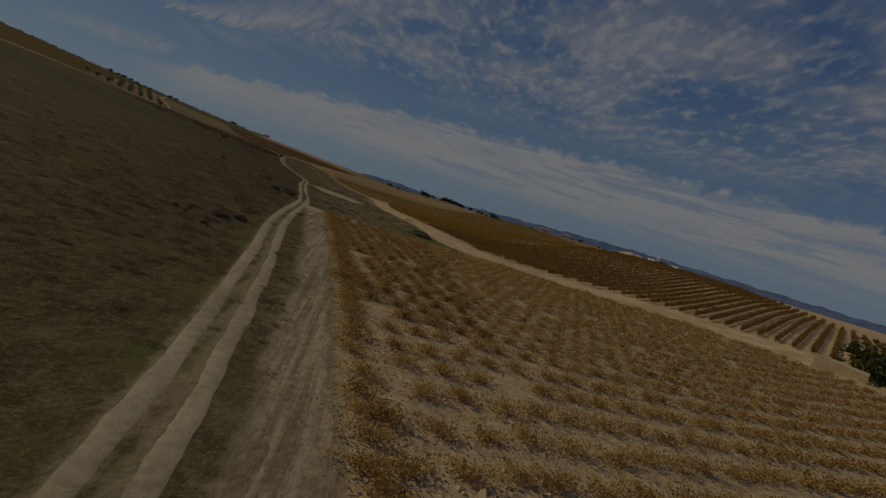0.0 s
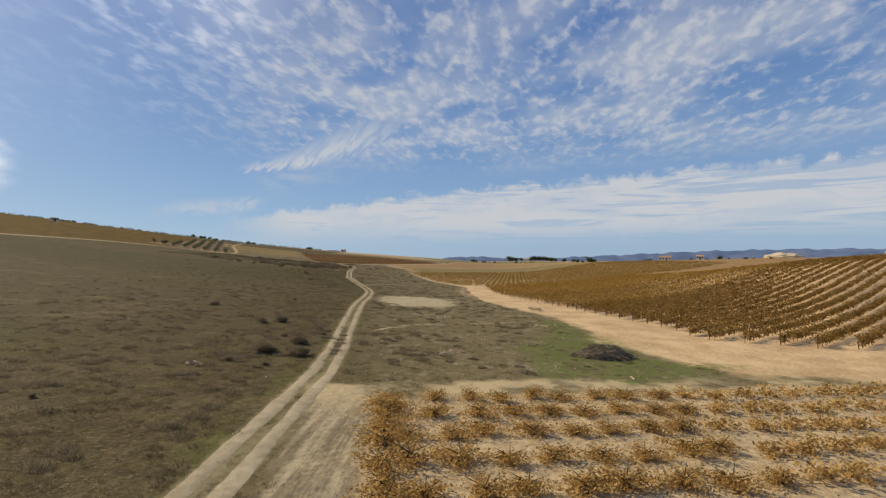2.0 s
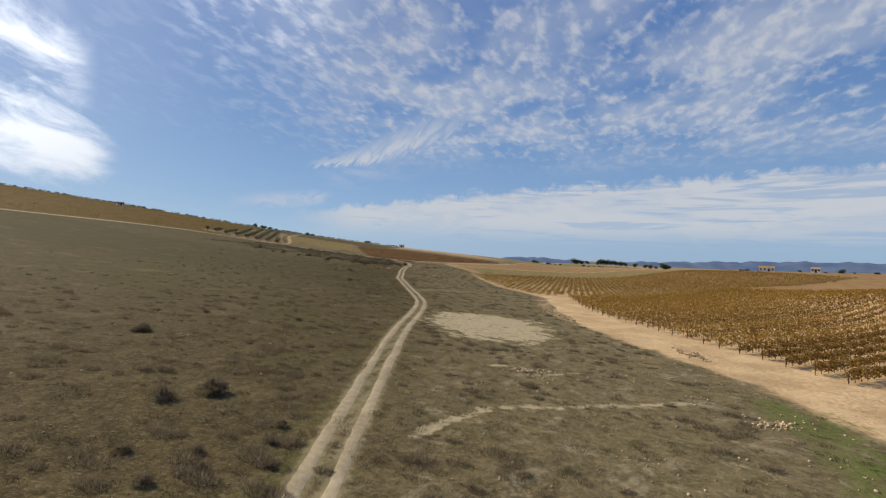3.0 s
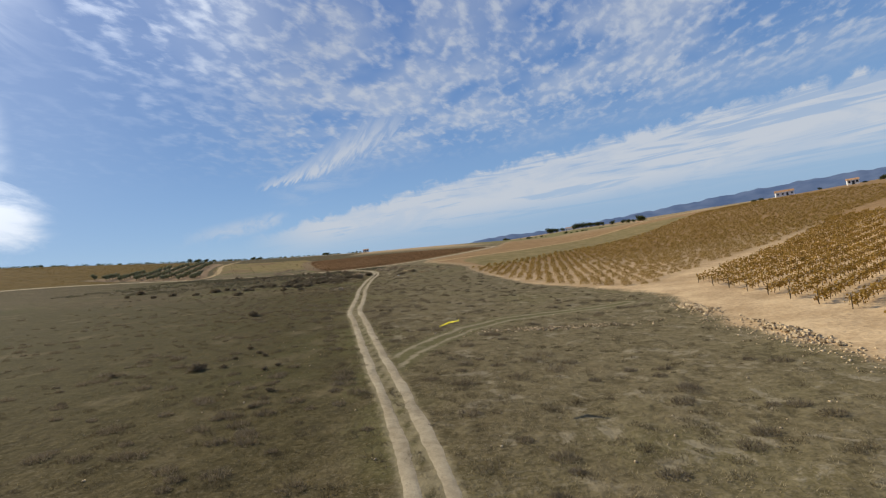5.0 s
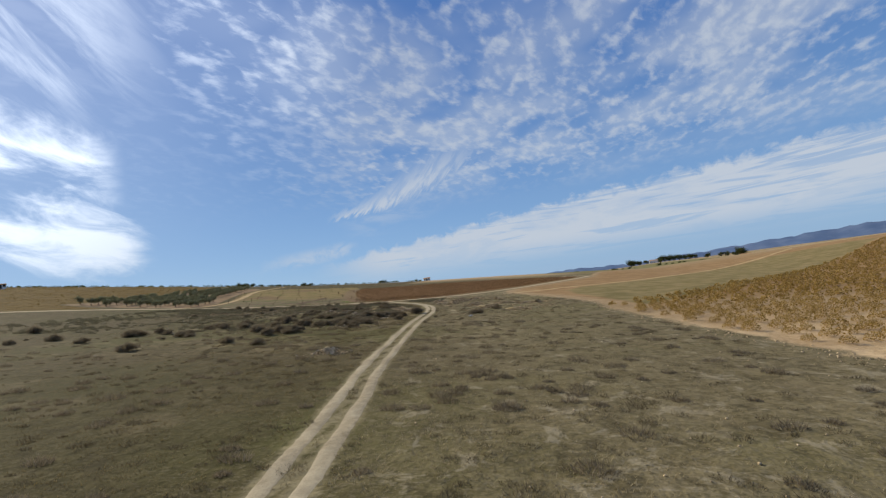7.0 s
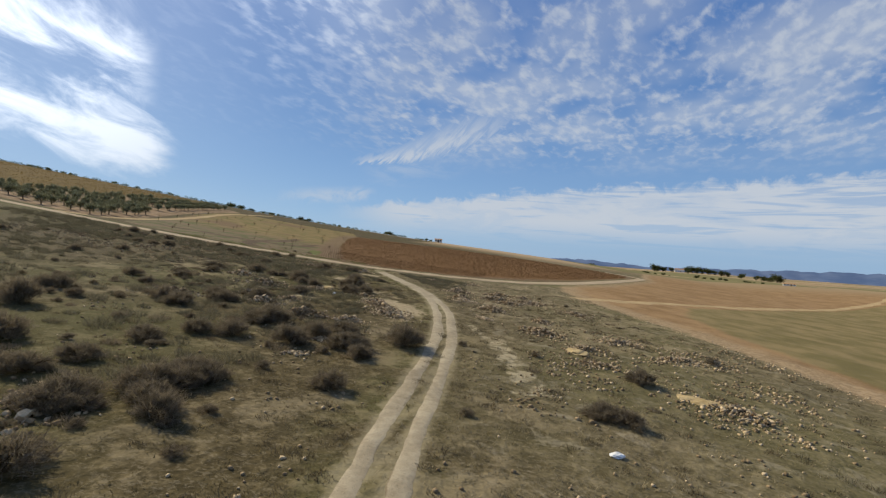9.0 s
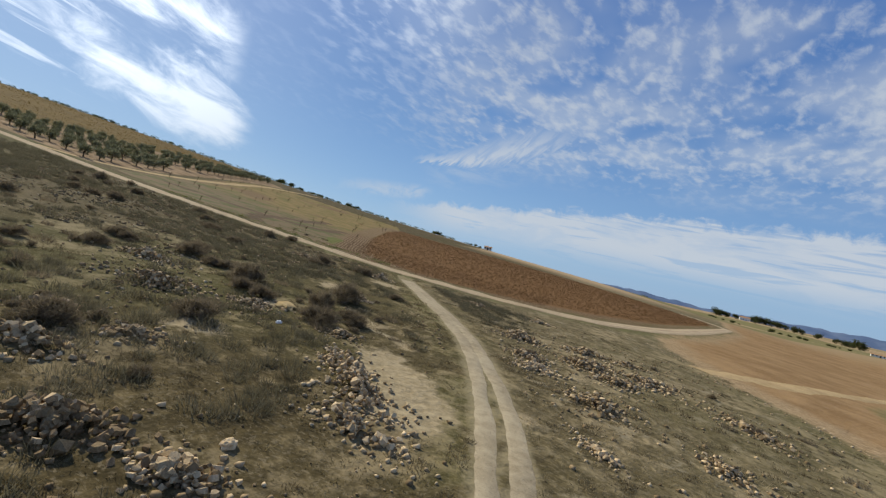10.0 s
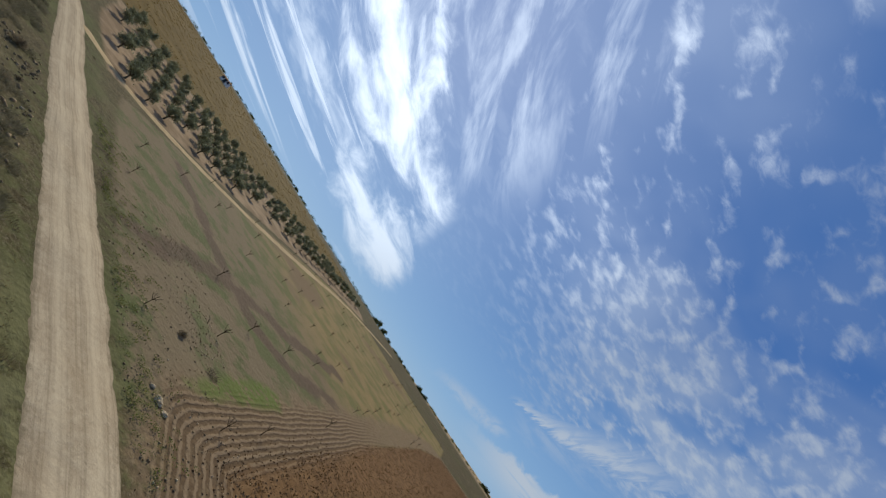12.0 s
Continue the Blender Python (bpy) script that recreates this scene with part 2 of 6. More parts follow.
def land(x, y):
    x, y = np.asarray(x, float), np.asarray(y, float)
    # A low swell of the plain carries the far farm.
    swell = 8.5 * np.exp(-((x - 175) / 120) ** 2 - ((y - 1110) / 190) ** 2)
    return rise(x, y) + relief(x, y) + swell


def land_at(x, y):
    return float(land(np.array([x]), np.array([y]))[0])


# ---- plan: lines and plots of the valley ----
TRAIL = ((-0.2, -40), (-1.4, -8), (-2.5, 11), (-4.55, 30), (-7.35, 50), (-8.35, 61), (-9.1, 72.5), (-9.65, 81.5), (-10.7, 90),
         (-12.25, 99), (-14.9, 114.5), (-17, 128), (-18.8, 143.5), (-20.9, 155.5), (-24.5, 167), (-26.1, 171.3), (-29.3, 180.4), (-31.6, 187), (-34.0, 194), (-36.5, 201), (-39.3, 213), (-41.3, 221.5), (-43.6, 230.5),
         (-47.6, 250), (-49.7, 261.5), (-51.3, 272.5), (-52.7, 280), (-54.6, 287), (-57.25, 294.1), (-60.25, 300.2), (-63.5, 305.1), (-67.3, 310.3), (-71.4, 316.0), (-73.6, 319.4))
ROAD = ((-212, 90), (-196, 160), (-188, 215), (-185, 262), (-178, 291), (-166, 308), (-150, 316), (-121, 319.0), (-100, 321.0), (-87, 322.0), (-75.5, 323.2), (-60, 329.8), (-49.6, 341),
        (-39, 365), (-27, 404), (-17, 438), (-14, 450), (-17.5, 459), (-26, 465))
GROVE_PATH = ((-143, 319), (-138.5, 325), (-139.5, 333), (-147, 351), (-160, 376), (-178, 408), (-190, 437), (-205, 480))
ARC = ((-26.3, 171.5), (-25.4, 176.4), (-23.9, 180.6), (-21.2, 186.2), (-17.6, 190.2), (-13.6, 192.7), (-9, 194), (-3.8, 196.4))
EDGE = ((60, 98), (36, 95.5), (17.4, 91.6), (13.6, 101), (14.3, 110), (13, 120), (9, 132), (3.5, 151), (1.6, 160), (-0.5, 181), (1.4, 193), (1.0, 201),
        (-2, 209.5), (-11.8, 224.7), (-19.3, 250), (-23.6, 267.5), (-25.4, 282), (-28.4, 291), (-33, 300.5), (-42, 318.5), (-45, 330))
PLOTS = {}
PLOTS["farmland"] = EDGE[2:] + ((-45, 346), (-37, 364), (-25, 404), (-15, 437), (-10, 475), (60, 900), (900, 900), (900, -300), (82, -300), (80, -60), (74, 47), (60, 75.5), (41, 84.6), (26, 87), (20, 87))
PLOTS["vineyard"] = ((5, -60), (2.5, 13), (1.3, 23), (-1.0, 45), (-5.3, 76.7), (-0.9, 78.5), (5.9, 80.6), (13.7, 82.2), (20, 84.4), (26, 85.4), (41, 83), (60, 74), (70, 60), (74, 46), (80, -60))
PLOTS["bare_track"] = ((-1.0, -60), (-0.2, 12), (-2.1, 32), (-4.3, 50), (-5.6, 58), (-8.1, 74), (-8.6, 78.4), (-6, 79.4), (-5.3, 76.7), (-1.0, 45), (1.3, 23), (2.5, 13), (5, -60))
PLOTS["headland"] = ((-8.4, 75), (-9.0, 79.6), (-0.9, 81.8), (5.9, 83.8), (14.6, 85.2), (30, 89.6), (30, 86.4), (20, 84.4), (13.7, 82.2), (5.9, 80.6), (-0.9, 78.5), (-5.3, 76.7))
PLOTS["salt_patch"] = ((-16.2, 147.4), (-16.2, 141), (-15.4, 135), (-11, 129), (-7.2, 127.4), (-2, 132), (-0.6, 140), (-3.4, 149), (-9, 150), (-13.4, 148))
PLOTS["gravel_pad"] = ((-61.1, 287.5), (-62, 290.3), (-60.6, 291), (-57.9, 288.9), (-56.2, 287.1), (-55.6, 285), (-56.9, 283.7), (-58, 284), (-59.5, 286))
PLOTS["green_patch"] = ((5.5, 84.5), (13.6, 84.2), (20.6, 88), (22, 90.4), (16.6, 91.5), (16, 98), (15.4, 105), (13.6, 112), (11.5, 117), (9.8, 109), (8.6, 101), (5.0, 94))
PLOTS["brown_field"] = ((-86.5, 330), (-101, 358), (-123, 408), (-134, 440), (-100, 470), (-60, 480), (-32, 466), (-20.5, 455), (-19, 446), (-21, 438), (-31, 404), (-43, 366), (-53, 346), (-63, 334), (-70, 329.5), (-77, 327.5))
PLOTS["sapling_field"] = ((-133, 325), (-139, 336), (-145, 346), (-166, 380), (-181, 408), (-194, 440), (-150, 470), (-134, 440), (-123, 408), (-101, 358), (-86.5, 330), (-84, 325), (-92, 324), (-123, 324))
PLOTS["grove_soil"] = ((-136, 322.5), (-146, 343), (-153, 354), (-167, 378), (-184, 412), (-197, 445), (-214, 446), (-206, 400), (-196, 372), (-190, 350), (-188, 322), (-160, 320))
PLOTS["golden_field"] = ((-235, -120), (-205, 130), (-190.5, 215), (-187.5, 263), (-180.5, 292), (-168, 310.5), (-163, 316), (-189, 321), (-191, 350), (-197, 372), (-207, 400), (-215, 447), (-238, 452), (-262, 440), (-300, 426), (-340, 400), (-375, 350), (-392, 280), (-400, 150), (-400, -120))
PLOTS["golden_vines"] = ((-24.8, 276), (-21.4, 261.7), (-18.5, 249.6), (-10.9, 226.6), (-1.5, 211.9), (3.0, 208.2), (15, 222.4), (29.3, 238), (59, 266), (150, 345), (230, 420), (112, 440))
PLOTS["weed_patch"] = ((-90.6, 328.4), (-92.6, 330.6), (-94.6, 333.6), (-97.0, 337.6), (-97.6, 340.6), (-95.2, 339.6), (-93.2, 335), (-91.2, 331))
BANDS = (((-103, 323), (-103.7, 327.2), (-108.2, 332.3), (-110.4, 337.9), (-111.7, 342.9), (-112, 350), (-117, 366)), ((-131, 333.6), (-122.1, 336.2), (-114.1, 337.5), (-109.3, 339), (-106, 340.7), (-103.4, 345.9), (-106, 356)))
PLOTS["olive_field"] = ((-22.5, 290), (-26.5, 303), (-28.5, 318), (-24, 335), (6, 374), (37, 411), (72, 452), (100, 452), (108, 440), (-19, 275))
FIELD_PATH = ((-43, 319.5), (-33, 329), (-25, 339), (7, 378), (39, 417), (72, 459), (100, 500))


def line_side(px, py, line):
    """Distance from points to a polyline, and the length along it."""
    best, along, run = np.full(px.shape, 1e9), np.zeros(px.shape), 0.0
    for (ax, ay), (bx, by) in zip(line, line[1:]):
        dx, dy = bx - ax, by - ay
        size = math.hypot(dx, dy)
        t = (((px - ax) * dx + (py - ay) * dy) / size**2).clip(0, 1)
        d = np.hypot(px - ax - t * dx, py - ay - t * dy)
        near = d < best
        best, along = np.where(near, d, best), np.where(near, run + t * size, along)
        run += size
    return best, along


def trail_x(y):
    """Where the trail runs at y."""
    return np.interp(y, [q[1] for q in TRAIL], [q[0] for q in TRAIL])


def inside(px, py, ring):
    """Signed distance to a plot's border, positive inside."""
    hit = np.zeros(px.shape, bool)
    for (ax, ay), (bx, by) in zip(ring, ring[1:] + ring[:1]):
        if ay != by:
            hit ^= ((ay > py) != (by > py)) & (px < (bx - ax) * (py - ay) / (by - ay) + ax)
    d, _ = line_side(px, py, ring + ring[:1])
    return np.where(hit, d, -d)


def smooth_line(line, gap):
    """A polyline as evenly spaced points of a Catmull-Rom curve."""
    p = [Vector((*q, 0)) for q in (line[0], *line, line[-1])]
    out = []
    for a, b, c, d in zip(p, p[1:], p[2:], p[3:]):
        n = max(2, int((c - b).length / gap))
        for k in range(n):
            t = k / n
            out.append(0.5 * (2 * b + (c - a) * t + (2 * a - 5 * b + 4 * c - d) * t * t + (3 * b - a - 3 * c + d) * t**3))
    return np.array([(v.x, v.y) for v in out + [p[-1]]])


TRAIL = tuple(map(tuple, smooth_line(TRAIL, 2.0)))
ROAD = tuple(map(tuple, smooth_line(ROAD, 3.0)))


# ---- materials ----
def material(name, rough=0.9):
    m = bpy.data.materials.new(name)
    m.use_nodes = True
    n = Nodes(m.node_tree)
    shader = n.add("ShaderNodeBsdfPrincipled")
    shader.inputs["Roughness"].default_value = rough
    shader.inputs["Specular IOR Level"].default_value = 0.04
    n.link(shader.outputs[0], n.add("ShaderNodeOutputMaterial").inputs[0])
    return m, n, shader


def bumped(n, shader, height, strength, distance):
    b = n.add("ShaderNodeBump")
    b.inputs["Strength"].default_value, b.inputs["Distance"].default_value = strength, distance
    n.link(height, b.inputs["Height"])
    n.link(b.outputs[0], shader.inputs["Normal"])


def place(n):
    return n.add("ShaderNodeNewGeometry").outputs["Position"]


def simple(name, a, b, scale, rough=0.9, bump=0.3, metal=0.0, vary=0.25, thin=0.0):
    """Two colours mixed by noise at two scales, with a change from piece to piece."""
    m, n, shader = material(name, rough)
    at = n.add("ShaderNodeTexCoord").outputs["Object"]
    grain = n.noise(at, scale, 4.0, 0.6)
    blot = n.noise(at, scale * 0.17, 3.0)
    f = n.step(n.math("ADD", n.math("MULTIPLY", grain, 0.6), n.math("MULTIPLY", blot, 0.5)), 0.38, 0.72)
    own = n.math("ADD", n.add("ShaderNodeObjectInfo").outputs["Random"], n.add("ShaderNodeNewGeometry").outputs["Random Per Island"])
    lum = n.math("ADD", 1.0 - vary, n.math("MULTIPLY", n.math("FRACT", own), 2 * vary))
    hsv = n.add("ShaderNodeHueSaturation")
    n.link(lum, hsv.inputs["Value"])
    n.link(n.mix(f, a, b), hsv.inputs["Color"])
    n.link(hsv.outputs[0], shader.inputs["Base Color"])
    shader.inputs["Metallic"].default_value = metal
    if thin:
        # Thin leaves and stalks let light through.
        glow, both = n.add("ShaderNodeBsdfTranslucent"), n.add("ShaderNodeMixShader")
        n.link(hsv.outputs[0], glow.inputs["Color"])
        both.inputs[0].default_value = thin
        n.link(shader.outputs[0], both.inputs[1])
        n.link(glow.outputs[0], both.inputs[2])
        out = [k for k in n.t.nodes if k.type == "OUTPUT_MATERIAL"][0]
        n.link(both.outputs[0], out.inputs[0])
    if bump:
        bumped(n, shader, grain, bump, 0.02)
    return m


def ground_material():
    m, n, shader = material("valley_ground", 0.95)
    p = place(n)
    wob = n.math("SUBTRACT", n.noise(p, 0.35, 4.0, 0.6), 0.5)
    fine = n.noise(p, 3.2, 5.0, 0.65)
    tuft = n.noise(p, 1.3, 4.0, 0.7)
    wide = n.noise(p, 0.045, 4.0, 0.55)
    mid = n.noise(p, 0.22, 4.0, 0.6)

    def mask(name, soft, wobble):
        return n.step(n.math("ADD", n.attr(name), n.math("MULTIPLY", wob, wobble)), -soft, soft)

    # Darker olive tones on the slope west of the trail, paler grey-tan ones east of it.
    grain = n.step(n.math("ADD", n.math("MULTIPLY", tuft, 0.6), n.math("MULTIPLY", fine, 0.4)), 0.36, 0.66)
    turf = n.mix(grain, WEST_DARK, WEST_LIGHT)
    turf = n.mix(n.math("MULTIPLY", n.step(wide, 0.48, 0.66), 0.55), turf, STEPPE_GREEN)
    hay = n.mix(grain, EAST_DARK, EAST_LIGHT)
    hay = n.mix(n.math("MULTIPLY", n.step(wide, 0.52, 0.70), 0.40), hay, (0.153, 0.133, 0.052))
    hay = n.mix(n.math("MULTIPLY", n.step(fine, 0.60, 0.76), 0.35), hay, STEPPE_PALE)
    dry = n.mix(n.step(n.math("ADD", n.attr("west"), n.math("MULTIPLY", wob, 16.0)), -12.0, 7.0), hay, turf)
    fibre = n.noise(n.scaled(p, (1.0, 1.5, 1.0)), 5.5, 4.0, 0.7, 0.8)
    dry = n.mix(n.math("MULTIPLY", n.step(fibre, 0.50, 0.64), 0.56), dry, (0.205, 0.165, 0.104))
    dry = n.mix(n.math("MULTIPLY", n.step(fibre, 0.46, 0.32), 0.42), dry, (0.050, 0.039, 0.021))
    spots = n.math("MULTIPLY", n.step(n.noise(p, 0.55, 6.0, 0.74, 0.5), 0.54, 0.63), n.step(n.attr("west"), 0.0, -4.0))
    dry = n.mix(n.math("MULTIPLY", spots, 0.6), dry, (0.300, 0.250, 0.165))
    # A darker, greener tone on the slope below the rubble.
    upper = n.add("ShaderNodeSeparateXYZ")
    n.link(p, upper.inputs[0])
    thick = n.math("MULTIPLY", n.math("MULTIPLY", n.step(upper.outputs["Y"], 145.0, 170.0), n.step(upper.outputs["Y"], 240.0, 222.0)), n.step(n.attr("west"), 0.0, 5.0))
    dry = n.mix(n.math("MULTIPLY", thick, 0.44), dry, n.mix(fine, (0.034, 0.032, 0.010), (0.080, 0.070, 0.026)))
    # Brushy patches, darker than the grass round them.
    brush = n.noise(n.scaled(p, (1.0, 1.0, 0.3)), 0.75, 5.0, 0.68, 0.6)
    dry = n.mix(n.math("MULTIPLY", n.step(brush, 0.52, 0.64), 0.50), dry, (0.051, 0.040, 0.020))
    dry = n.mix(n.math("MULTIPLY", n.step(mid, 0.54, 0.70), 0.42), dry, STEPPE_PALE)
    # Bare pale soil among the rubble at the valley's head.
    bare = n.math("MULTIPLY", n.step(n.attr("rubble"), -4.0, 6.0), n.step(n.math("ADD", n.math("MULTIPLY", mid, 0.6), n.math("MULTIPLY", tuft, 0.5)), 0.54, 0.66))
    dry = n.mix(n.math("MULTIPLY", bare, n.math("ADD", 0.34, n.math("MULTIPLY", n.step(upper.outputs["Y"], 276.0, 290.0), 0.26))), dry, (0.340, 0.265, 0.153))
    # Greener turf among the rubble.
    lush = n.math("MULTIPLY", n.step(n.attr("rubble"), -6.0, 10.0), n.step(wide, 0.40, 0.56))
    dry = n.mix(n.math("MULTIPLY", lush, n.math("SUBTRACT", 0.42, n.math("MULTIPLY", n.step(upper.outputs["Y"], 276.0, 290.0), 0.18))), dry, (0.092, 0.085, 0.030))
    # A greener verge along the trail.
    verge = n.math("MULTIPLY", n.step(n.math("ADD", n.attr("trail"), n.math("MULTIPLY", wob, 3.0)), 3.4, 1.0), n.step(mid, 0.42, 0.6))
    verge = n.math("MULTIPLY", verge, n.math("ADD", 0.3, n.math("MULTIPLY", n.step(n.attr("west"), -0.8, 0.5), 0.7)))
    dry = n.mix(n.math("MULTIPLY", verge, n.math("ADD", 0.35, n.math("MULTIPLY", n.step(upper.outputs["Y"], 110.0, 70.0), 0.35))), dry, (0.104, 0.104, 0.030))
    # Scuffed earth beside the ruts.
    scuff = n.math("ABSOLUTE", n.math("SUBTRACT", n.attr("trail"), 0.61))
    scuff = n.step(n.math("ADD", scuff, n.math("MULTIPLY", n.math("SUBTRACT", n.noise(p, 1.6, 5.0, 0.7), 0.5), 1.1)), 0.62, 0.22)
    dry = n.mix(n.math("MULTIPLY", scuff, 0.6), dry, (0.312, 0.255, 0.149))
    # A grassy double rut curves off the trail.
    green = n.step(n.math("ADD", n.attr("arc"), n.math("MULTIPLY", wob, 1.5)), 2.0, 0.8)
    off = n.step(n.attr("west"), -0.9, -1.8)
    dry = n.mix(n.math("MULTIPLY", green, n.math("MULTIPLY", off, 0.65)), dry, (0.112, 0.102, 0.042))
    rut = n.math("ABSOLUTE", n.math("SUBTRACT", n.attr("arc"), 0.72))
    rut = n.step(n.math("ADD", rut, n.math("MULTIPLY", n.math("SUBTRACT", n.noise(p, 1.3, 5.0, 0.75), 0.5), 1.3)), 0.34, 0.08)
    dry = n.mix(n.math("MULTIPLY", rut, n.math("MULTIPLY", off, 0.85)), dry, (0.262, 0.215, 0.136))
    # Dusty lines left by wheels.
    dust = n.step(n.math("ADD", n.attr("marks"), n.math("MULTIPLY", n.math("SUBTRACT", n.noise(p, 1.1, 5.0, 0.7), 0.5), 1.6)), 0.42, 0.10)
    dry = n.mix(n.math("MULTIPLY", dust, 0.8), dry, (0.419, 0.345, 0.213))
    soil = n.mix(n.step(n.math("ADD", n.math("MULTIPLY", fine, 0.5), n.math("MULTIPLY", mid, 0.6)), 0.40, 0.70), SOIL_DARK, SOIL_LIGHT)
    # Beyond the rubble ground the tilled land is browner.
    high_y = n.add("ShaderNodeSeparateXYZ")
    n.link(p, high_y.inputs[0])
    soil = n.mix(n.math("MULTIPLY", n.step(high_y.outputs["Y"], 225.0, 285.0), 0.8), soil, n.mix(n.step(fine, 0.38, 0.66), (0.215, 0.148, 0.078), (0.350, 0.250, 0.142)))
    tilled = n.math("MULTIPLY", n.step(high_y.outputs["Y"], 268.0, 292.0), n.step(n.math("ADD", n.attr("farmland"), n.math("MULTIPLY", wob, 5.0)), 1.5, 5.5))
    soil = n.mix(tilled, soil, n.mix(n.step(n.math("ADD", n.math("MULTIPLY", fine, 0.4), n.math("MULTIPLY", mid, 0.7)), 0.42, 0.68), (0.222, 0.133, 0.060), (0.312, 0.198, 0.096)))
    # Fallen leaves brown the soil among the golden vines.
    litter = n.noise(p, 4.5, 5.0, 0.72, 0.6)
    soil = n.mix(n.math("MULTIPLY", mask("golden_vines", 0.8, 2.0), n.math("ADD", 0.08, n.math("MULTIPLY", n.step(litter, 0.42, 0.62), 0.34))), soil, (0.205, 0.132, 0.056))
    col = n.mix(mask("farmland", 0.9, 5.0), dry, soil)
    pale = n.mix(n.step(n.math("ADD", n.math("MULTIPLY", fine, 0.6), n.math("MULTIPLY", tuft, 0.5)), 0.40, 0.72), (0.335, 0.240, 0.131), (0.500, 0.384, 0.232))
    pale = n.mix(n.math("MULTIPLY", n.step(litter, 0.50, 0.64), 0.55), pale, (0.205, 0.138, 0.066))
    col = n.mix(mask("vineyard", 0.4, 1.0), col, pale)
    # Wheel marks run along the worn track beside the vines.
    streak = n.noise(n.scaled(p, (2.6, 0.12, 1.0)), 1.0, 4.0, 0.6, 0.6)
    worn = n.mix(n.step(n.math("ADD", n.math("MULTIPLY", streak, 0.7), n.math("MULTIPLY", fine, 0.4)), 0.42, 0.66), (0.195, 0.152, 0.094), (0.372, 0.300, 0.190))
    worn = n.mix(n.math("MULTIPLY", n.step(n.noise(n.scaled(p, (3.4, 0.5, 1.0)), 1.0, 5.0, 0.72, 1.2), 0.56, 0.66), 0.6), worn, (0.105, 0.080, 0.046))
    worn = n.mix(n.math("MULTIPLY", n.step(mid, 0.52, 0.66), 0.5), worn, (0.150, 0.118, 0.070))
    col = n.mix(mask("bare_track", 0.5, 1.2), col, worn)
    col = n.mix(n.math("MULTIPLY", mask("headland", 0.7, 2.0), n.step(mid, 0.36, 0.55)), col, (0.419, 0.329, 0.187))
    crust = n.mix(n.step(fine, 0.35, 0.7), (0.351, 0.287, 0.179), (0.476, 0.398, 0.256))
    salt = n.math("ADD", n.attr("salt_patch"), n.math("MULTIPLY", n.math("SUBTRACT", n.noise(p, 0.45, 6.0, 0.75), 0.5), 20.0))
    salt = n.math("MULTIPLY", n.step(salt, -0.3, 0.8), n.step(tuft, 0.30, 0.46))
    col = n.mix(n.math("MULTIPLY", salt, 0.9), col, crust)
    pad = n.math("ADD", n.attr("gravel_pad"), n.math("MULTIPLY", n.math("SUBTRACT", n.noise(p, 1.0, 5.0, 0.7), 0.5), 3.0))
    col = n.mix(n.math("MULTIPLY", n.step(pad, -0.2, 0.5), 0.84), col, n.mix(n.step(fine, 0.35, 0.7), (0.306, 0.239, 0.140), (0.432, 0.345, 0.213)))
    col = n.mix(n.math("MULTIPLY", mask("green_patch", 1.6, 9.0), n.math("MULTIPLY", n.step(tuft, 0.36, 0.58), 0.80)), col, (0.090, 0.124, 0.027))
    clods = n.mix(n.step(tuft, 0.3, 0.7), (0.122, 0.064, 0.026), (0.200, 0.112, 0.048))
    col = n.mix(mask("brown_field", 0.6, 1.5), col, clods)
    skirt = n.math("MULTIPLY", n.step(n.math("ADD", n.attr("brown_field"), n.math("MULTIPLY", wob, 5.0)), -6.0, -3.6), n.step(n.attr("brown_field"), 0.4, -0.4))
    # Plough lines turn round the corner of the brown plot.
    lines = n.math("SINE", n.math("ADD", n.math("MULTIPLY", n.attr("brown_field"), 13.5), n.math("ADD", n.math("MULTIPLY", n.noise(p, 0.16, 3.0, 0.6), 12.0), n.math("MULTIPLY", n.noise(p, 1.6, 5.0, 0.72), 5.0))))
    stubble = n.mix(n.step(mid, 0.40, 0.62), (0.228, 0.156, 0.065), (0.145, 0.125, 0.043))
    stubble = n.mix(n.step(wide, 0.52, 0.60), stubble, (0.166, 0.108, 0.056))
    stubble = n.mix(n.math("MULTIPLY", n.step(fine, 0.45, 0.75), 0.6), stubble, (0.222, 0.156, 0.084))
    weedy = n.mix(n.step(n.math("ADD", n.math("MULTIPLY", mid, 0.7), n.math("MULTIPLY", tuft, 0.3)), 0.46, 0.58), (0.166, 0.122, 0.070), (0.104, 0.104, 0.042))
    stubble = n.mix(n.step(high_y.outputs["Y"], 374.0, 342.0), stubble, weedy)
    # Bare turned strips cross the stubble.
    stubble = n.mix(n.math("MULTIPLY", n.step(n.math("ADD", n.attr("band"), n.math("MULTIPLY", wob, 3.6)), 1.7, 0.7), 0.85), stubble, n.mix(n.step(fine, 0.36, 0.66), (0.088, 0.057, 0.037), (0.122, 0.082, 0.054)))
    col = n.mix(mask("sapling_field", 0.6, 1.5), col, stubble)
    col = n.mix(n.math("MULTIPLY", skirt, 0.85), col, n.mix(n.step(fine, 0.36, 0.66), (0.140, 0.092, 0.050), (0.232, 0.160, 0.092)))
    turned = n.math("MULTIPLY", n.step(n.math("ADD", n.attr("brown_field"), n.math("MULTIPLY", wob, 3.0)), -4.6, -3.0), n.step(n.attr("brown_field"), 1.8, 0.2))
    turned = n.math("MULTIPLY", turned, n.step(high_y.outputs["Y"], 378.0, 350.0))
    furrow = n.math("MULTIPLY", turned, n.step(lines, -0.9, 0.9))
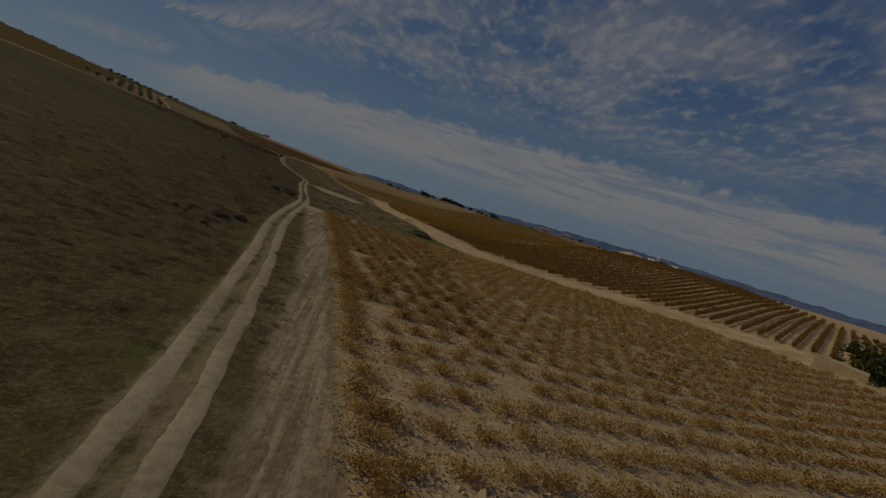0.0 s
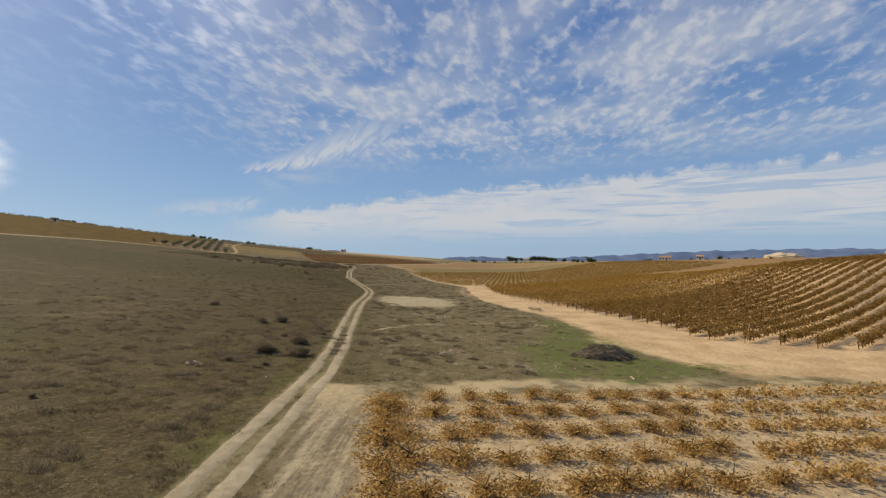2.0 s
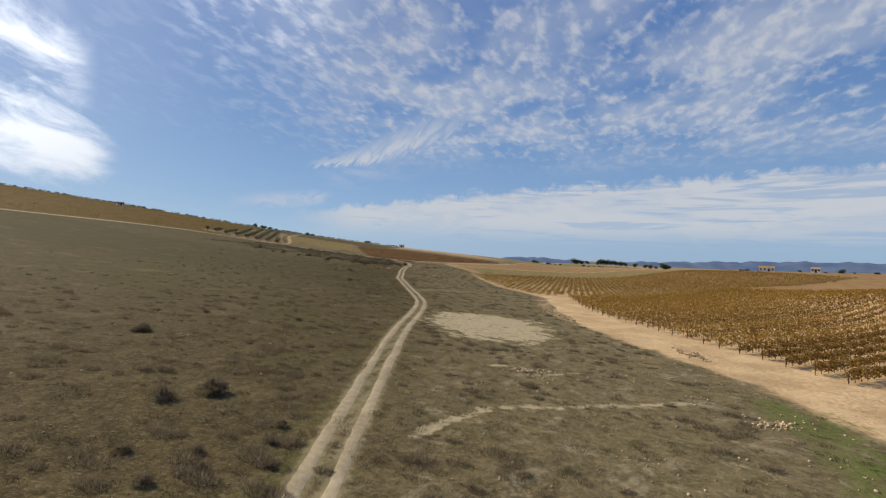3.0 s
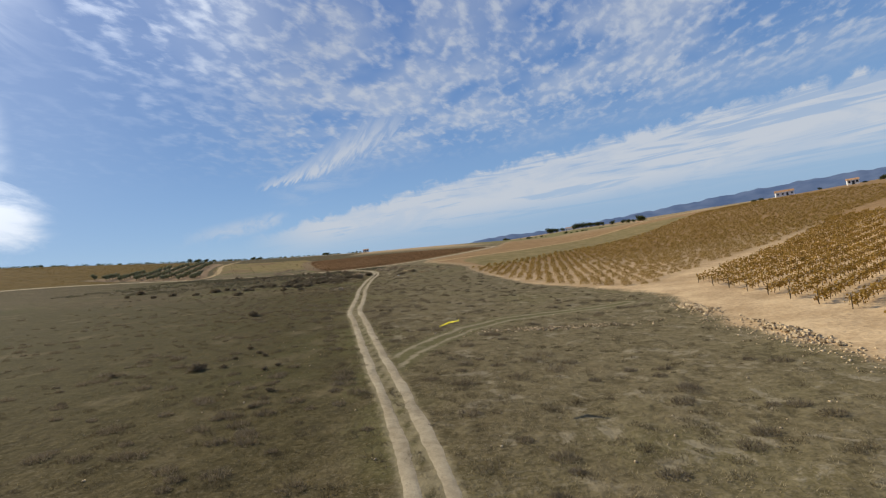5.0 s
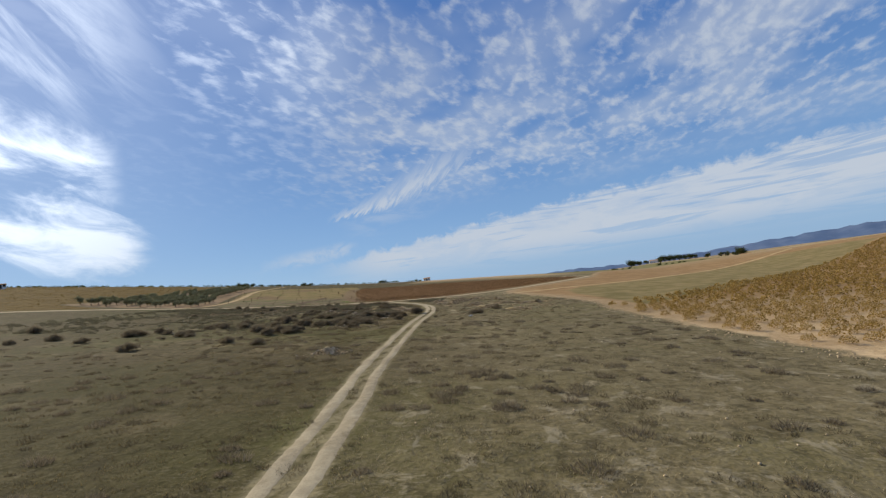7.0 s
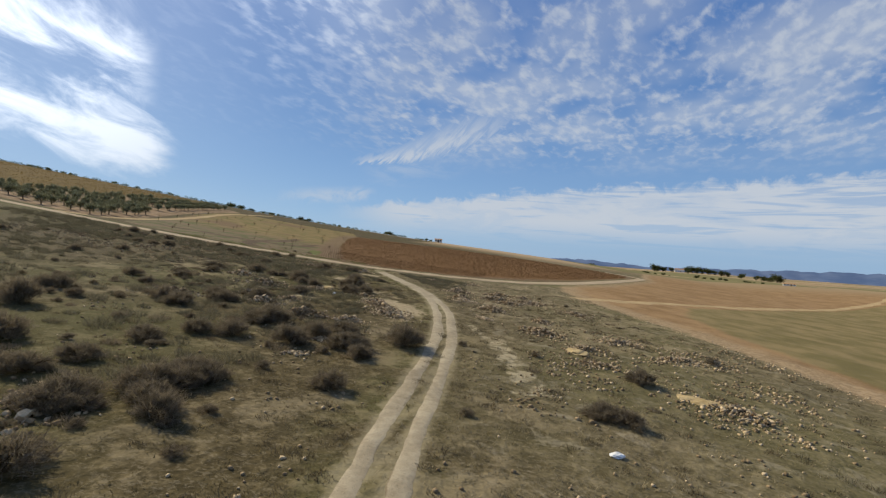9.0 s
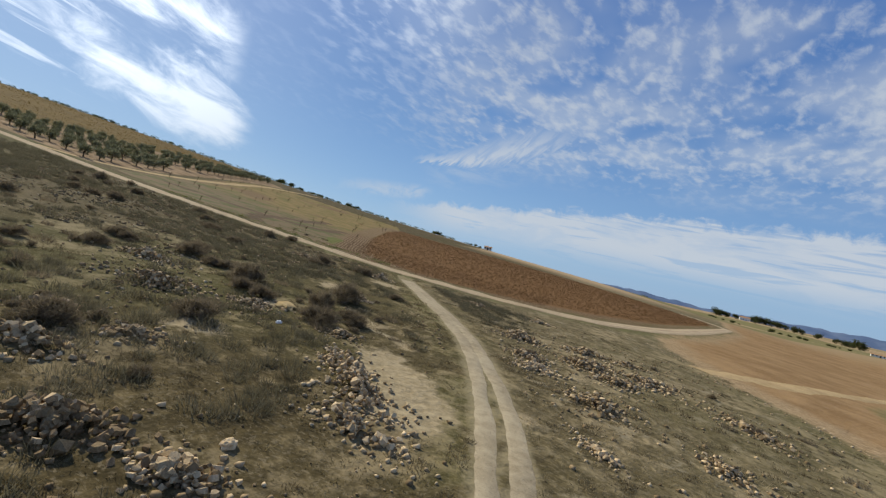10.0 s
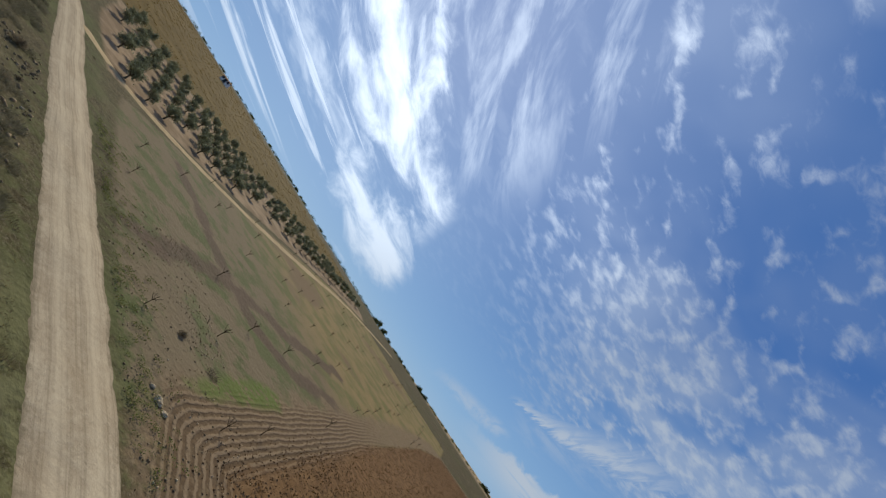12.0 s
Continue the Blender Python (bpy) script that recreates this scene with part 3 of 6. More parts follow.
    col = n.mix(n.math("MULTIPLY", turned, n.math("MULTIPLY", n.step(tuft, 0.26, 0.5), 0.85)), col, n.mix(n.step(lines, -0.5, 0.9), (0.105, 0.064, 0.033), (0.222, 0.150, 0.086)))
    col = n.mix(mask("grove_soil", 0.6, 1.5), col, n.mix(n.step(mid, 0.4, 0.6), (0.189, 0.123, 0.067), (0.279, 0.189, 0.109)))
    gold = n.mix(n.step(n.math("ADD", n.math("MULTIPLY", mid, 0.6), n.math("MULTIPLY", tuft, 0.4)), 0.40, 0.62), (0.100, 0.061, 0.0135), (0.140, 0.087, 0.021))
    col = n.mix(mask("golden_field", 1.0, 4.0), col, gold)
    col = n.mix(mask("olive_field", 0.8, 3.0), col, n.mix(n.step(mid, 0.35, 0.65), (0.160, 0.128, 0.052), (0.248, 0.184, 0.085)))
    col = n.mix(n.math("MULTIPLY", mask("weed_patch", 0.5, 1.6), n.math("MULTIPLY", n.step(tuft, 0.34, 0.52), 0.8)), col, (0.098, 0.128, 0.026))
    # Weeds along the farm road.
    weeds = n.math("MULTIPLY", n.step(n.math("ADD", n.attr("road"), n.math("MULTIPLY", wob, 3.0)), 5.5, 2.6), n.step(n.math("ADD", n.math("MULTIPLY", tuft, 0.5), n.math("MULTIPLY", mid, 0.5)), 0.42, 0.58))
    col = n.mix(n.math("MULTIPLY", weeds, 0.62), col, (0.082, 0.090, 0.029))
    # Far plain: a patchwork of plots.
    v = n.add("ShaderNodeTexVoronoi")
    v.inputs["Scale"].default_value = 0.006
    n.link(p, v.inputs["Vector"])
    plot = n.add("ShaderNodeSeparateColor")
    n.link(v.outputs["Color"], plot.inputs[0])
    plain = n.mix(plot.outputs[0], (0.400, 0.285, 0.165), (0.250, 0.175, 0.090))
    plain = n.mix(n.step(plot.outputs[1], 0.68, 0.72), plain, (0.185, 0.160, 0.068))
    col = n.mix(n.step(n.attr("plain"), -20.0, 60.0), col, plain)
    n.link(col, shader.inputs["Base Color"])
    lumps = n.noise(p, 2.2, 2.0, 0.5)
    bumped(n, shader, n.math("ADD", n.math("MULTIPLY", fine, 0.35), n.math("ADD", n.math("ADD", tuft, n.math("MULTIPLY", furrow, 0.5)), n.math("MULTIPLY", lumps, 0.8))), 0.8, 0.11)
    return m


WEST_DARK, WEST_LIGHT = (0.052, 0.039, 0.017), (0.116, 0.087, 0.040)
EAST_DARK, EAST_LIGHT = (0.102, 0.080, 0.039), (0.200, 0.160, 0.086)
STEPPE_GREEN, STEPPE_PALE = (0.067, 0.063, 0.017), (0.184, 0.143, 0.079)
SOIL_DARK, SOIL_LIGHT = (0.372, 0.250, 0.132), (0.585, 0.418, 0.238)


# ---- ground ----
def spread(a, b, step, far, growth=1.13):
    """Even steps from a to b, then growing ones out to far on both sides."""
    out, d = list(np.arange(a, b, step)), step
    while out[-1] < far[1]:
        d *= growth
        out.append(out[-1] + d)
    d = step
    while out[0] > far[0]:
        d *= growth
        out.insert(0, out[0] - d)
    return np.array(out)


def sheet_mesh(name, xs, ys, z):
    nx, ny = len(xs), len(ys)
    gx, gy = np.meshgrid(xs, ys)
    co = np.stack([gx, gy, z], -1).reshape(-1, 3).astype(np.float32)
    i = (np.arange(ny - 1)[:, None] * nx + np.arange(nx - 1)).ravel()
    quads = np.stack([i, i + 1, i + nx + 1, i + nx], -1).ravel()
    return mesh_from(name, co, quads, 4)


def mesh_from(name, co, corners, per):
    """A mesh from arrays: places, and the corners of faces with `per` corners each."""
    co, corners = np.asarray(co, np.float32).reshape(-1, 3), np.asarray(corners, np.int32).ravel()
    me, faces = bpy.data.meshes.new(name), len(corners) // per
    me.vertices.add(len(co))
    me.vertices.foreach_set("co", co.ravel())
    me.loops.add(len(corners))
    me.loops.foreach_set("vertex_index", corners)
    me.polygons.add(faces)
    me.polygons.foreach_set("loop_start", np.arange(faces, dtype=np.int32) * per)
    me.update(calc_edges=True)
    return me


xs = spread(-125, 46, 0.6, (-4600, 4600))
ys = spread(-12, 345, 0.6, (-2500, 4700))
gx, gy = np.meshgrid(xs, ys)
ground_mesh = sheet_mesh("ground", xs, ys, land(gx, gy))
ground_mesh.polygons.foreach_set("use_smooth", np.ones(len(ground_mesh.polygons), bool))
flat_x, flat_y = gx.ravel(), gy.ravel()
layers = {name: inside(flat_x, flat_y, ring) for name, ring in PLOTS.items()}
layers["trail"] = line_side(flat_x, flat_y, TRAIL)[0]
layers["west"] = trail_x(flat_y) - flat_x
MARKS = (((-51.8, 284.5), (-49.7, 280.5), (-48.2, 276.2), (-47.3, 274.1), (-46.6, 270)), ((-49.2, 281.3), (-47.7, 276.7), (-46.7, 274.8), (-45.6, 270.5)),
         ((-9.5, 101), (-8.5, 103), (-6.5, 106.4), (-2.1, 108.4), (6.2, 112.6)), ((-66.4, 296), (-64.5, 294.7), (-63.3, 293.8), (-61.1, 293)), ((-7.0, 116.3), (-5.0, 117.4), (-3.4, 115.2), (-1.6, 116.6)))
layers["marks"] = np.min([line_side(flat_x, flat_y, q)[0] for q in MARKS], axis=0)
layers["band"] = np.min([line_side(flat_x, flat_y, q)[0] for q in BANDS], axis=0)
layers["arc"] = line_side(flat_x, flat_y, ARC)[0]
layers["road"] = line_side(flat_x, flat_y, ROAD)[0]
layers["rubble"] = np.where(flat_y < 350, np.minimum(flat_y - 238, np.minimum(flat_x + 90, -30 - flat_x)), -50)
layers["plain"] = np.maximum(np.maximum(np.where(flat_x > -128, flat_y - 492, flat_y - 560), flat_x - 300), np.maximum(-120 - flat_y, -900 - flat_x))
for x, y, r in ((-70.6, 300.9, 1.4), (-71.0, 309.8, 1.5), (-66.2, 284.8, 1.2), (-54.0, 289.2, 0.8), (-63.6, 294.2, 0.9), (-60.9, 292.6, 0.8), (-67.7, 291.6, 1.0)):
    layers["gravel_pad"] = np.maximum(layers["gravel_pad"], r - np.hypot(flat_x - x, flat_y - y))
for key, values in layers.items():
    ground_mesh.attributes.new(key, "FLOAT", "POINT").data.foreach_set("value", values.astype(np.float32))
ground_mesh.materials.append(ground_material())
tagged(new("ground", ground_mesh), "dry grassy valley ground with vineyard soil and bare plots", "ground", kind="structure")


# ---- roads ----
def dirt_material(name, dark, light, scale, wheels=None):
    m, n, shader = material(name, 0.95)
    p = place(n)
    fine, mid, grit = n.noise(p, scale, 5.0, 0.65), n.noise(p, scale * 0.12, 3.0), n.noise(p, scale * 7.0, 3.0, 0.7)
    col = n.mix(n.step(n.math("ADD", n.math("MULTIPLY", fine, 0.6), n.math("MULTIPLY", mid, 0.5)), 0.36, 0.72), dark, light)
    # Dark grit and pebbles pressed into the dust.
    col = n.mix(n.math("MULTIPLY", n.step(grit, 0.54, 0.70), 0.45), col, tuple(0.55 * v for v in dark))
    col = n.mix(n.math("MULTIPLY", n.step(grit, 0.42, 0.28), 0.35), col, tuple(min(0.8, 1.2 * v) for v in light))
    if wheels is not None:
        # Two worn wheel bands, a looser crown, and earth creeping in from the verges.
        across, along = n.attr("across"), n.attr("along")
        if wheels:
            lane = n.add("ShaderNodeCombineXYZ")
            n.link(n.math("MULTIPLY", across, 26.0), lane.inputs["X"])
            n.link(n.math("MULTIPLY", along, 0.11), lane.inputs["Y"])
            drawn = n.noise(lane.outputs[0], 1.0, 4.0, 0.6, 0.4)
            off_band = n.math("ABSOLUTE", n.math("SUBTRACT", n.math("ABSOLUTE", n.math("SUBTRACT", across, 0.5)), 0.20))
            col = n.mix(n.math("MULTIPLY", n.step(drawn, 0.44, 0.66), 0.50), col, tuple(0.66 * v for v in dark))
            col = n.mix(n.math("MULTIPLY", n.step(n.math("ADD", off_band, n.math("MULTIPLY", drawn, 0.10)), 0.17, 0.05), wheels), col, tuple(1.12 * v for v in light))
        rim = n.math("ADD", n.math("ABSOLUTE", n.math("SUBTRACT", across, 0.5)), n.math("MULTIPLY", n.math("SUBTRACT", n.noise(p, 1.7, 5.0, 0.7), 0.5), 0.22))
        col = n.mix(n.math("MULTIPLY", n.step(rim, 0.40, 0.49), 0.8), col, (0.175, 0.132, 0.076))
    n.link(col, shader.inputs["Base Color"])
    bumped(n, shader, n.math("ADD", fine, n.math("MULTIPLY", grit, 0.3)), 0.6, 0.06)
    return m


def strip(name, line, offset, width, ragged, lift, mat, crown=0.0, even=9):
    """A strip of earth laid along a line on the land, with uneven edges."""
    line = np.array(line)
    way = np.gradient(line, axis=0)
    way /= np.linalg.norm(way, axis=1)[:, None]
    side = np.stack([way[:, 1], -way[:, 0]], -1)
    rng = np.random.default_rng(int(abs(line[0, 1] * 7 + 50 * np.mean(offset) + 40)) + 3)
    def edge():
        raw = np.convolve(rng.normal(0, 1, len(line) + even - 1), np.ones(even) / math.sqrt(even), "valid")
        return ragged * (0.9 * raw + 2.2 / even * rng.normal(0, 1, len(line)))

    left, right, cols = offset - width / 2 + edge(), offset + width / 2 + edge(), 9
    grid = []
    for k in range(cols):
        f = k / (cols - 1)
        q = line + side * (left + (right - left) * f)[:, None]
        grid.append(np.c_[q, land(q[:, 0], q[:, 1]) + lift * math.sin(math.pi * f) - 0.012 * (abs(f - 0.5) > 0.45) + crown * math.sin(math.pi * f)])
    co = np.stack(grid, 1)
    i = (np.arange(len(line) - 1)[:, None] * cols + np.arange(cols - 1)).ravel()
    me = mesh_from(name, co, np.stack([i, i + 1, i + cols + 1, i + cols], -1), 4)
    me.polygons.foreach_set("use_smooth", np.ones(len(me.polygons), bool))
    run = np.r_[0, np.cumsum(np.linalg.norm(np.diff(line, axis=0), axis=1))]
    for key, values in (("across", np.tile(np.linspace(0, 1, cols), len(line))), ("along", np.repeat(run, cols))):
        me.attributes.new(key, "FLOAT", "POINT").data.foreach_set("value", values.astype(np.float32))
    me.materials.append(mat)
    return new(name, me)


rut_mat = dirt_material("packed_pale_dirt", (0.262, 0.208, 0.132), (0.410, 0.340, 0.228), 2.4, 0.0)
road_mat = dirt_material("beige_road_gravel", (0.330, 0.246, 0.152), (0.455, 0.356, 0.232), 3.2, 0.55)
path_mat = dirt_material("worn_earth", (0.306, 0.212, 0.107), (0.454, 0.329, 0.171), 1.5)
trail_fine = smooth_line(TRAIL, 0.35)
head = int(np.argmin(np.hypot(trail_fine[:, 0] + 53.6, trail_fine[:, 1] - 283)))
# The ruts draw together and widen into a worn lane near the farm road.
grown = np.clip((np.arange(len(trail_fine)) - head + 62) / 50.0, 0, 1)[:-6]
closed = np.clip((trail_fine[:-6, 1] - 290) / 5.0, 0, 1)
for side in (-1, 1):
    tagged(strip("track", trail_fine[:-6], side * (0.61 - 0.11 * grown - 0.15 * closed + 0.09 * np.clip((80 - trail_fine[:-6, 1]) / 30, 0, 1)) + 0.04 + 0.14 * np.clip((60 - trail_fine[:-6, 1]) / 20, 0, 1), 0.66 + 0.12 * np.clip((80 - trail_fine[:-6, 1]) / 20, 0, 1) + 0.14 * grown + 0.16 * closed + 0.2 * np.exp(-((trail_fine[:-6, 1] - 77) / 9.0) ** 2), 0.045, 0.032, rut_mat), "pale wheel rut of a two-track dirt trail", "dirt track", "wheel ruts", "structure")
tagged(strip("road", smooth_line(ROAD, 0.6), -0.06, 3.75, 0.10, 0.06, road_mat, 0.05, 21), "beige gravel farm road past brown plots", "road", kind="structure")
tagged(strip("path", smooth_line(FIELD_PATH, 1.0), 0.0, 2.8, 0.3, 0.05, path_mat), "sandy path between a green field and tilled land", "path", kind="structure")
tagged(strip("path", smooth_line(GROVE_PATH, 1.0), 0.0, 2.4, 0.2, 0.05, path_mat), "sandy path between the olive grove and a plot", "path", kind="structure")


# ---- helpers for things ----
def part(name, data, mat, parent, label=""):
    """One mesh object, from a bmesh or a mesh, under a thing or a part."""
    if isinstance(data, bmesh.types.BMesh):
        me = bpy.data.meshes.new(name)
        data.to_mesh(me)
        data.free()
        data = me
    if mat and not data.materials:
        data.materials.append(mat)
    ob = new(name, data)
    ob.parent = parent
    return tagged(ob, label)


def thing(name, label, category, group=""):
    return tagged(new(name), label, category, group)


def leaf_cloud(name, rng, centres, size, flat=0.0, stretch=1.0):
    """Small bent leaf faces at the given places, turned at random."""
    c = np.asarray(centres, float)
    n = len(c)
    a = rng.normal(size=(n, 3))
    a[:, 2] *= 1 - flat
    a /= np.linalg.norm(a, axis=1)[:, None]
    b = np.cross(a, rng.normal(size=(n, 3)))
    b /= np.linalg.norm(b, axis=1)[:, None]
    s = (np.asarray(size) * rng.uniform(0.6, 1.3, n))[:, None]
    co = np.stack([c - a * s * stretch, c + b * s * 0.6, c + a * s * stretch, c - b * s * 0.6], 1)
    return mesh_from(name, co, np.arange(4 * n), 4)


def tube(bm, points, radii, sides=5):
    """A tapered limb along points."""
    rings = []
    for k, (p, r) in enumerate(zip(points, radii)):
        p, q = Vector(p), Vector(points[min(k + 1, len(points) - 1)]) - Vector(points[max(k - 1, 0)])
        turn = q.to_track_quat("Z", "Y")
        rings.append([bm.verts.new(p + turn @ Vector((r * math.cos(6.2832 * i / sides), r * math.sin(6.2832 * i / sides), 0))) for i in range(sides)])
    for a, b in zip(rings, rings[1:]):
        for i in range(sides):
            bm.faces.new((a[i], a[(i + 1) % sides], b[(i + 1) % sides], b[i]))
    bm.faces.new(rings[-1])
    return bm


def on_land(x, y, turn=0.0, size=1.0, sink=0.0, tilt=0.0):
    return pose(x, y, land_at(x, y) - sink, tilt, 0, turn) @ Matrix.Diagonal((size, size, size, 1))


def grid_in(ring, origin, ahead, gap_ahead, gap_side, jitter, rng, reach, keep=1.0):
    """Places on a slightly uneven planting grid inside a plot."""
    ax, ay = ahead
    size = math.hypot(ax, ay)
    ax, ay = ax / size, ay / size
    i, j = np.meshgrid(np.arange(-reach, reach) * gap_ahead, np.arange(-reach, reach) * gap_side)
    x = origin[0] + i.ravel() * ax + j.ravel() * ay + rng.normal(0, jitter, i.size)
    y = origin[1] + i.ravel() * ay - j.ravel() * ax + rng.normal(0, jitter, i.size)
    ok = (inside(x, y, ring) > 0.3) & (rng.random(i.size) < keep)
    return x[ok], y[ok]


def merged_clumps(name, rng, x, y, leaves, radius, height, size, squash=1.0, stretch=1.0):
    """Leafy clumps standing at many places, as one mesh."""
    n = len(x)
    k = np.repeat(np.arange(n), leaves)
    grow = rng.uniform(0.7, 1.25, n)[k]
    ang, rad = rng.uniform(0, 6.2832, len(k)), np.sqrt(rng.random(len(k))) * radius * grow
    lift = rng.random(len(k)) ** 0.8 * height * grow * np.sqrt(np.maximum(0.05, 1.05 - (rad / (radius * grow)) ** 2))
    z = land(x, y)[k]
    c = np.stack([x[k] + np.cos(ang) * rad, y[k] + np.sin(ang) * rad * squash, z + 0.08 + lift], -1)
    return leaf_cloud(name, rng, c, size * grow, 0.2, stretch)


# ---- colours of plants and stones ----
rust_leaf = simple("rusty_vine_leaf", (0.350, 0.208, 0.068), (0.550, 0.364, 0.134), 3.0, 0.8, 0.0, vary=0.22, thin=0.5)
brown_leaf = simple("brown_vine_leaf", (0.177, 0.104, 0.027), (0.305, 0.186, 0.057), 3.0, 0.8, 0.0, vary=0.22, thin=0.4)
gold_leaf = simple("golden_vine_leaf", (0.248, 0.158, 0.040), (0.400, 0.264, 0.084), 3.0, 0.8, 0.0, vary=0.22, thin=0.4)
amber_leaf = simple("amber_vine_leaf", (0.242, 0.143, 0.028), (0.390, 0.242, 0.061), 3.0, 0.8, 0.0, vary=0.22, thin=0.4)
hill_leaf = simple("olive_gold_leaf", (0.115, 0.071, 0.0145), (0.162, 0.101, 0.023), 3.0, 0.8, 0.0, vary=0.2, thin=0.4)
vine_bark = simple("dark_vine_bark", (0.063, 0.043, 0.024), (0.136, 0.096, 0.052), 14.0, 0.95, 0.5)
olive_leaf = simple("grey_green_olive_leaf", (0.140, 0.142, 0.072), (0.262, 0.262, 0.158), 2.0, 0.7, 0.0, vary=0.35, thin=0.3)
olive_bark = simple("grey_olive_bark", (0.068, 0.053, 0.033), (0.148, 0.117, 0.073), 8.0, 0.95, 0.5)
dark_leaf = simple("dark_green_leaf", (0.045, 0.055, 0.020), (0.113, 0.122, 0.043), 1.0, 0.8, 0.0, vary=0.3, thin=0.3)
tuft_twig = simple("dead_tuft_stalk", (0.098, 0.075, 0.043), (0.172, 0.135, 0.082), 4.0, 0.95, 0.0, vary=0.2, thin=0.32)
shrub_twig = simple("grey_brown_twig", (0.138, 0.109, 0.070), (0.245, 0.198, 0.134), 4.0, 0.95, 0.0, vary=0.3, thin=0.45)
scrub_stalk = simple("grey_green_scrub_stalk", (0.096, 0.087, 0.052), (0.186, 0.163, 0.108), 4.0, 0.95, 0.0, vary=0.3, thin=0.4)
west_blade = simple("olive_grass_blade", (0.135, 0.104, 0.048), (0.230, 0.182, 0.090), 2.0, 0.95, 0.0, vary=0.25, thin=0.45)
east_blade = simple("grey_tan_grass_blade", (0.230, 0.185, 0.105), (0.370, 0.305, 0.185), 2.0, 0.95, 0.0, vary=0.25, thin=0.45)
crop_twig = simple("dead_brown_crop", (0.098, 0.056, 0.025), (0.168, 0.098, 0.045), 3.0, 0.95, 0.0, vary=0.25, thin=0.3)
pale_stone = simple("pale_limestone", (0.39, 0.285, 0.165), (0.57, 0.44, 0.275), 6.0, 0.9, 0.6)
dull_stone = simple("lichened_stone", (0.165, 0.115, 0.062), (0.300, 0.218, 0.125), 6.0, 0.9, 0.6)
white_wall = simple("whitewash", (0.70, 0.68, 0.63), (0.82, 0.80, 0.76), 1.2, 0.9, 0.15, vary=0.05)
clay_roof = simple("clay_tiles", (0.319, 0.169, 0.085), (0.476, 0.287, 0.153), 3.0, 0.9, 0.4)
dark_glass = simple("dark_window", (0.03, 0.035, 0.04), (0.05, 0.055, 0.06), 2.0, 0.3, 0.0)
rng = np.random.default_rng(11)


# ---- near vineyard: low bush vines ----
CANES = []      # leaf places of the single vines


def bush_vine(seed, x, y):
    r = np.random.default_rng(seed)
    vine = thing("bush_vine", "low bush vine with rusty autumn leaves on bare soil", "vine", "bush vines in the near plot")
    bm = bmesh.new()
    tube(bm, [(0, 0, -0.1), (0.03, 0.02, 0.15), (-0.02, 0.04, 0.32)], [0.09, 0.07, 0.08])
    for k in range(5):
        a = 1.257 * k + r.uniform(-0.4, 0.4)
        tube(bm, [(0, 0.02, 0.28), (0.25 * math.cos(a), 0.25 * math.sin(a), 0.45), (0.55 * math.cos(a), 0.55 * math.sin(a), 0.62)], [0.022, 0.014, 0.006], 4)
    part("trunk", bm, vine_bark, vine, "gnarled dark trunk with short arms")
    c = []
    for k in range(13):
        a, far = r.uniform(0, 6.2832), r.uniform(0.3, 1.05)
        tip = np.array([far * math.cos(a), far * math.sin(a), r.uniform(0.15, 0.75) * (1.2 - 0.8 * far)])
        t = r.random((66, 1)) ** 0.85
        c.append(t * tip + (0, 0, 0.12) * (1 - t) + r.normal(0, 1, (66, 3)) * (0.15, 0.15, 0.10) + (0, 0, 0.03))
    c = np.concatenate(c)
    CANES.append(c)
    c[:, 2] = np.abs(c[:, 2]) + 0.02
    part("foliage", leaf_cloud("foliage", r, c, 0.055, 0.0, 0.95), rust_leaf, vine)
    vine.matrix_basis = on_land(x, y)
    return vine


near_ring = PLOTS["vineyard"]
vx, vy = grid_in(near_ring, (-5.2, 74.4), (0.982, 0.19), 1.95, 2.65, 0.13, rng, 75, 0.97)
seen = (vy > 8 - 0.1 * vx) & (line_side(vx, vy, near_ring[:5])[0] > 1.75)
# The outermost vines stand in line along the bare track.
brink = smooth_line(near_ring[1:5], 1.55)
vx, vy = np.r_[vx[seen], brink[:, 0] + 1.0 + rng.normal(0, 0.1, len(brink))], np.r_[vy[seen], brink[:, 1] + rng.normal(0, 0.25, len(brink))]
single = (vx < 12) & (vy > 30)
models = []
for k, (x, y) in enumerate(zip(vx[single], vy[single])):
    if k < 4:
        models.append(bush_vine(100 + k, x, y))
    else:
        copy_thing(models[k % 4], on_land(x, y, rng.uniform(-25, 25) + 180 * rng.integers(2), rng.uniform(0.92, 1.2)) @ Matrix.Diagonal((1.28, 0.95, 0.95, 1)))
rest = ~single
close_by = (vx < 26) & (vy < 62)
for pick, leaves, size in ((rest & close_by, 620, 0.056), (rest & ~close_by, 210, 0.098)):
    places = []
    for x, y in zip(vx[pick], vy[pick]):
        c = CANES[rng.integers(4)]
        c = c[rng.integers(0, len(c), leaves)] * rng.uniform(0.95, 1.22) * (1.25, 0.95, 1)
        a = rng.uniform(-0.4, 0.4)
        places.append(np.stack([x + c[:, 0] * math.cos(a) - c[:, 1] * math.sin(a), y + c[:, 0] * math.sin(a) + c[:, 1] * math.cos(a), c[:, 2]], -1))
    places = np.concatenate(places) + rng.normal(0, 0.03, (len(places) * leaves, 3))
    places[:, 2] = np.maximum(0.02, places[:, 2]) + np.repeat(land(vx[pick], vy[pick]), leaves)
    plot = leaf_cloud("vine_plot", rng, places, size, 0.0, 1.0)
    plot.materials.append(rust_leaf)
    tagged(new("vine_plot", plot), "many low rusty bush vines over pale soil", "vineyard", kind="stuff")
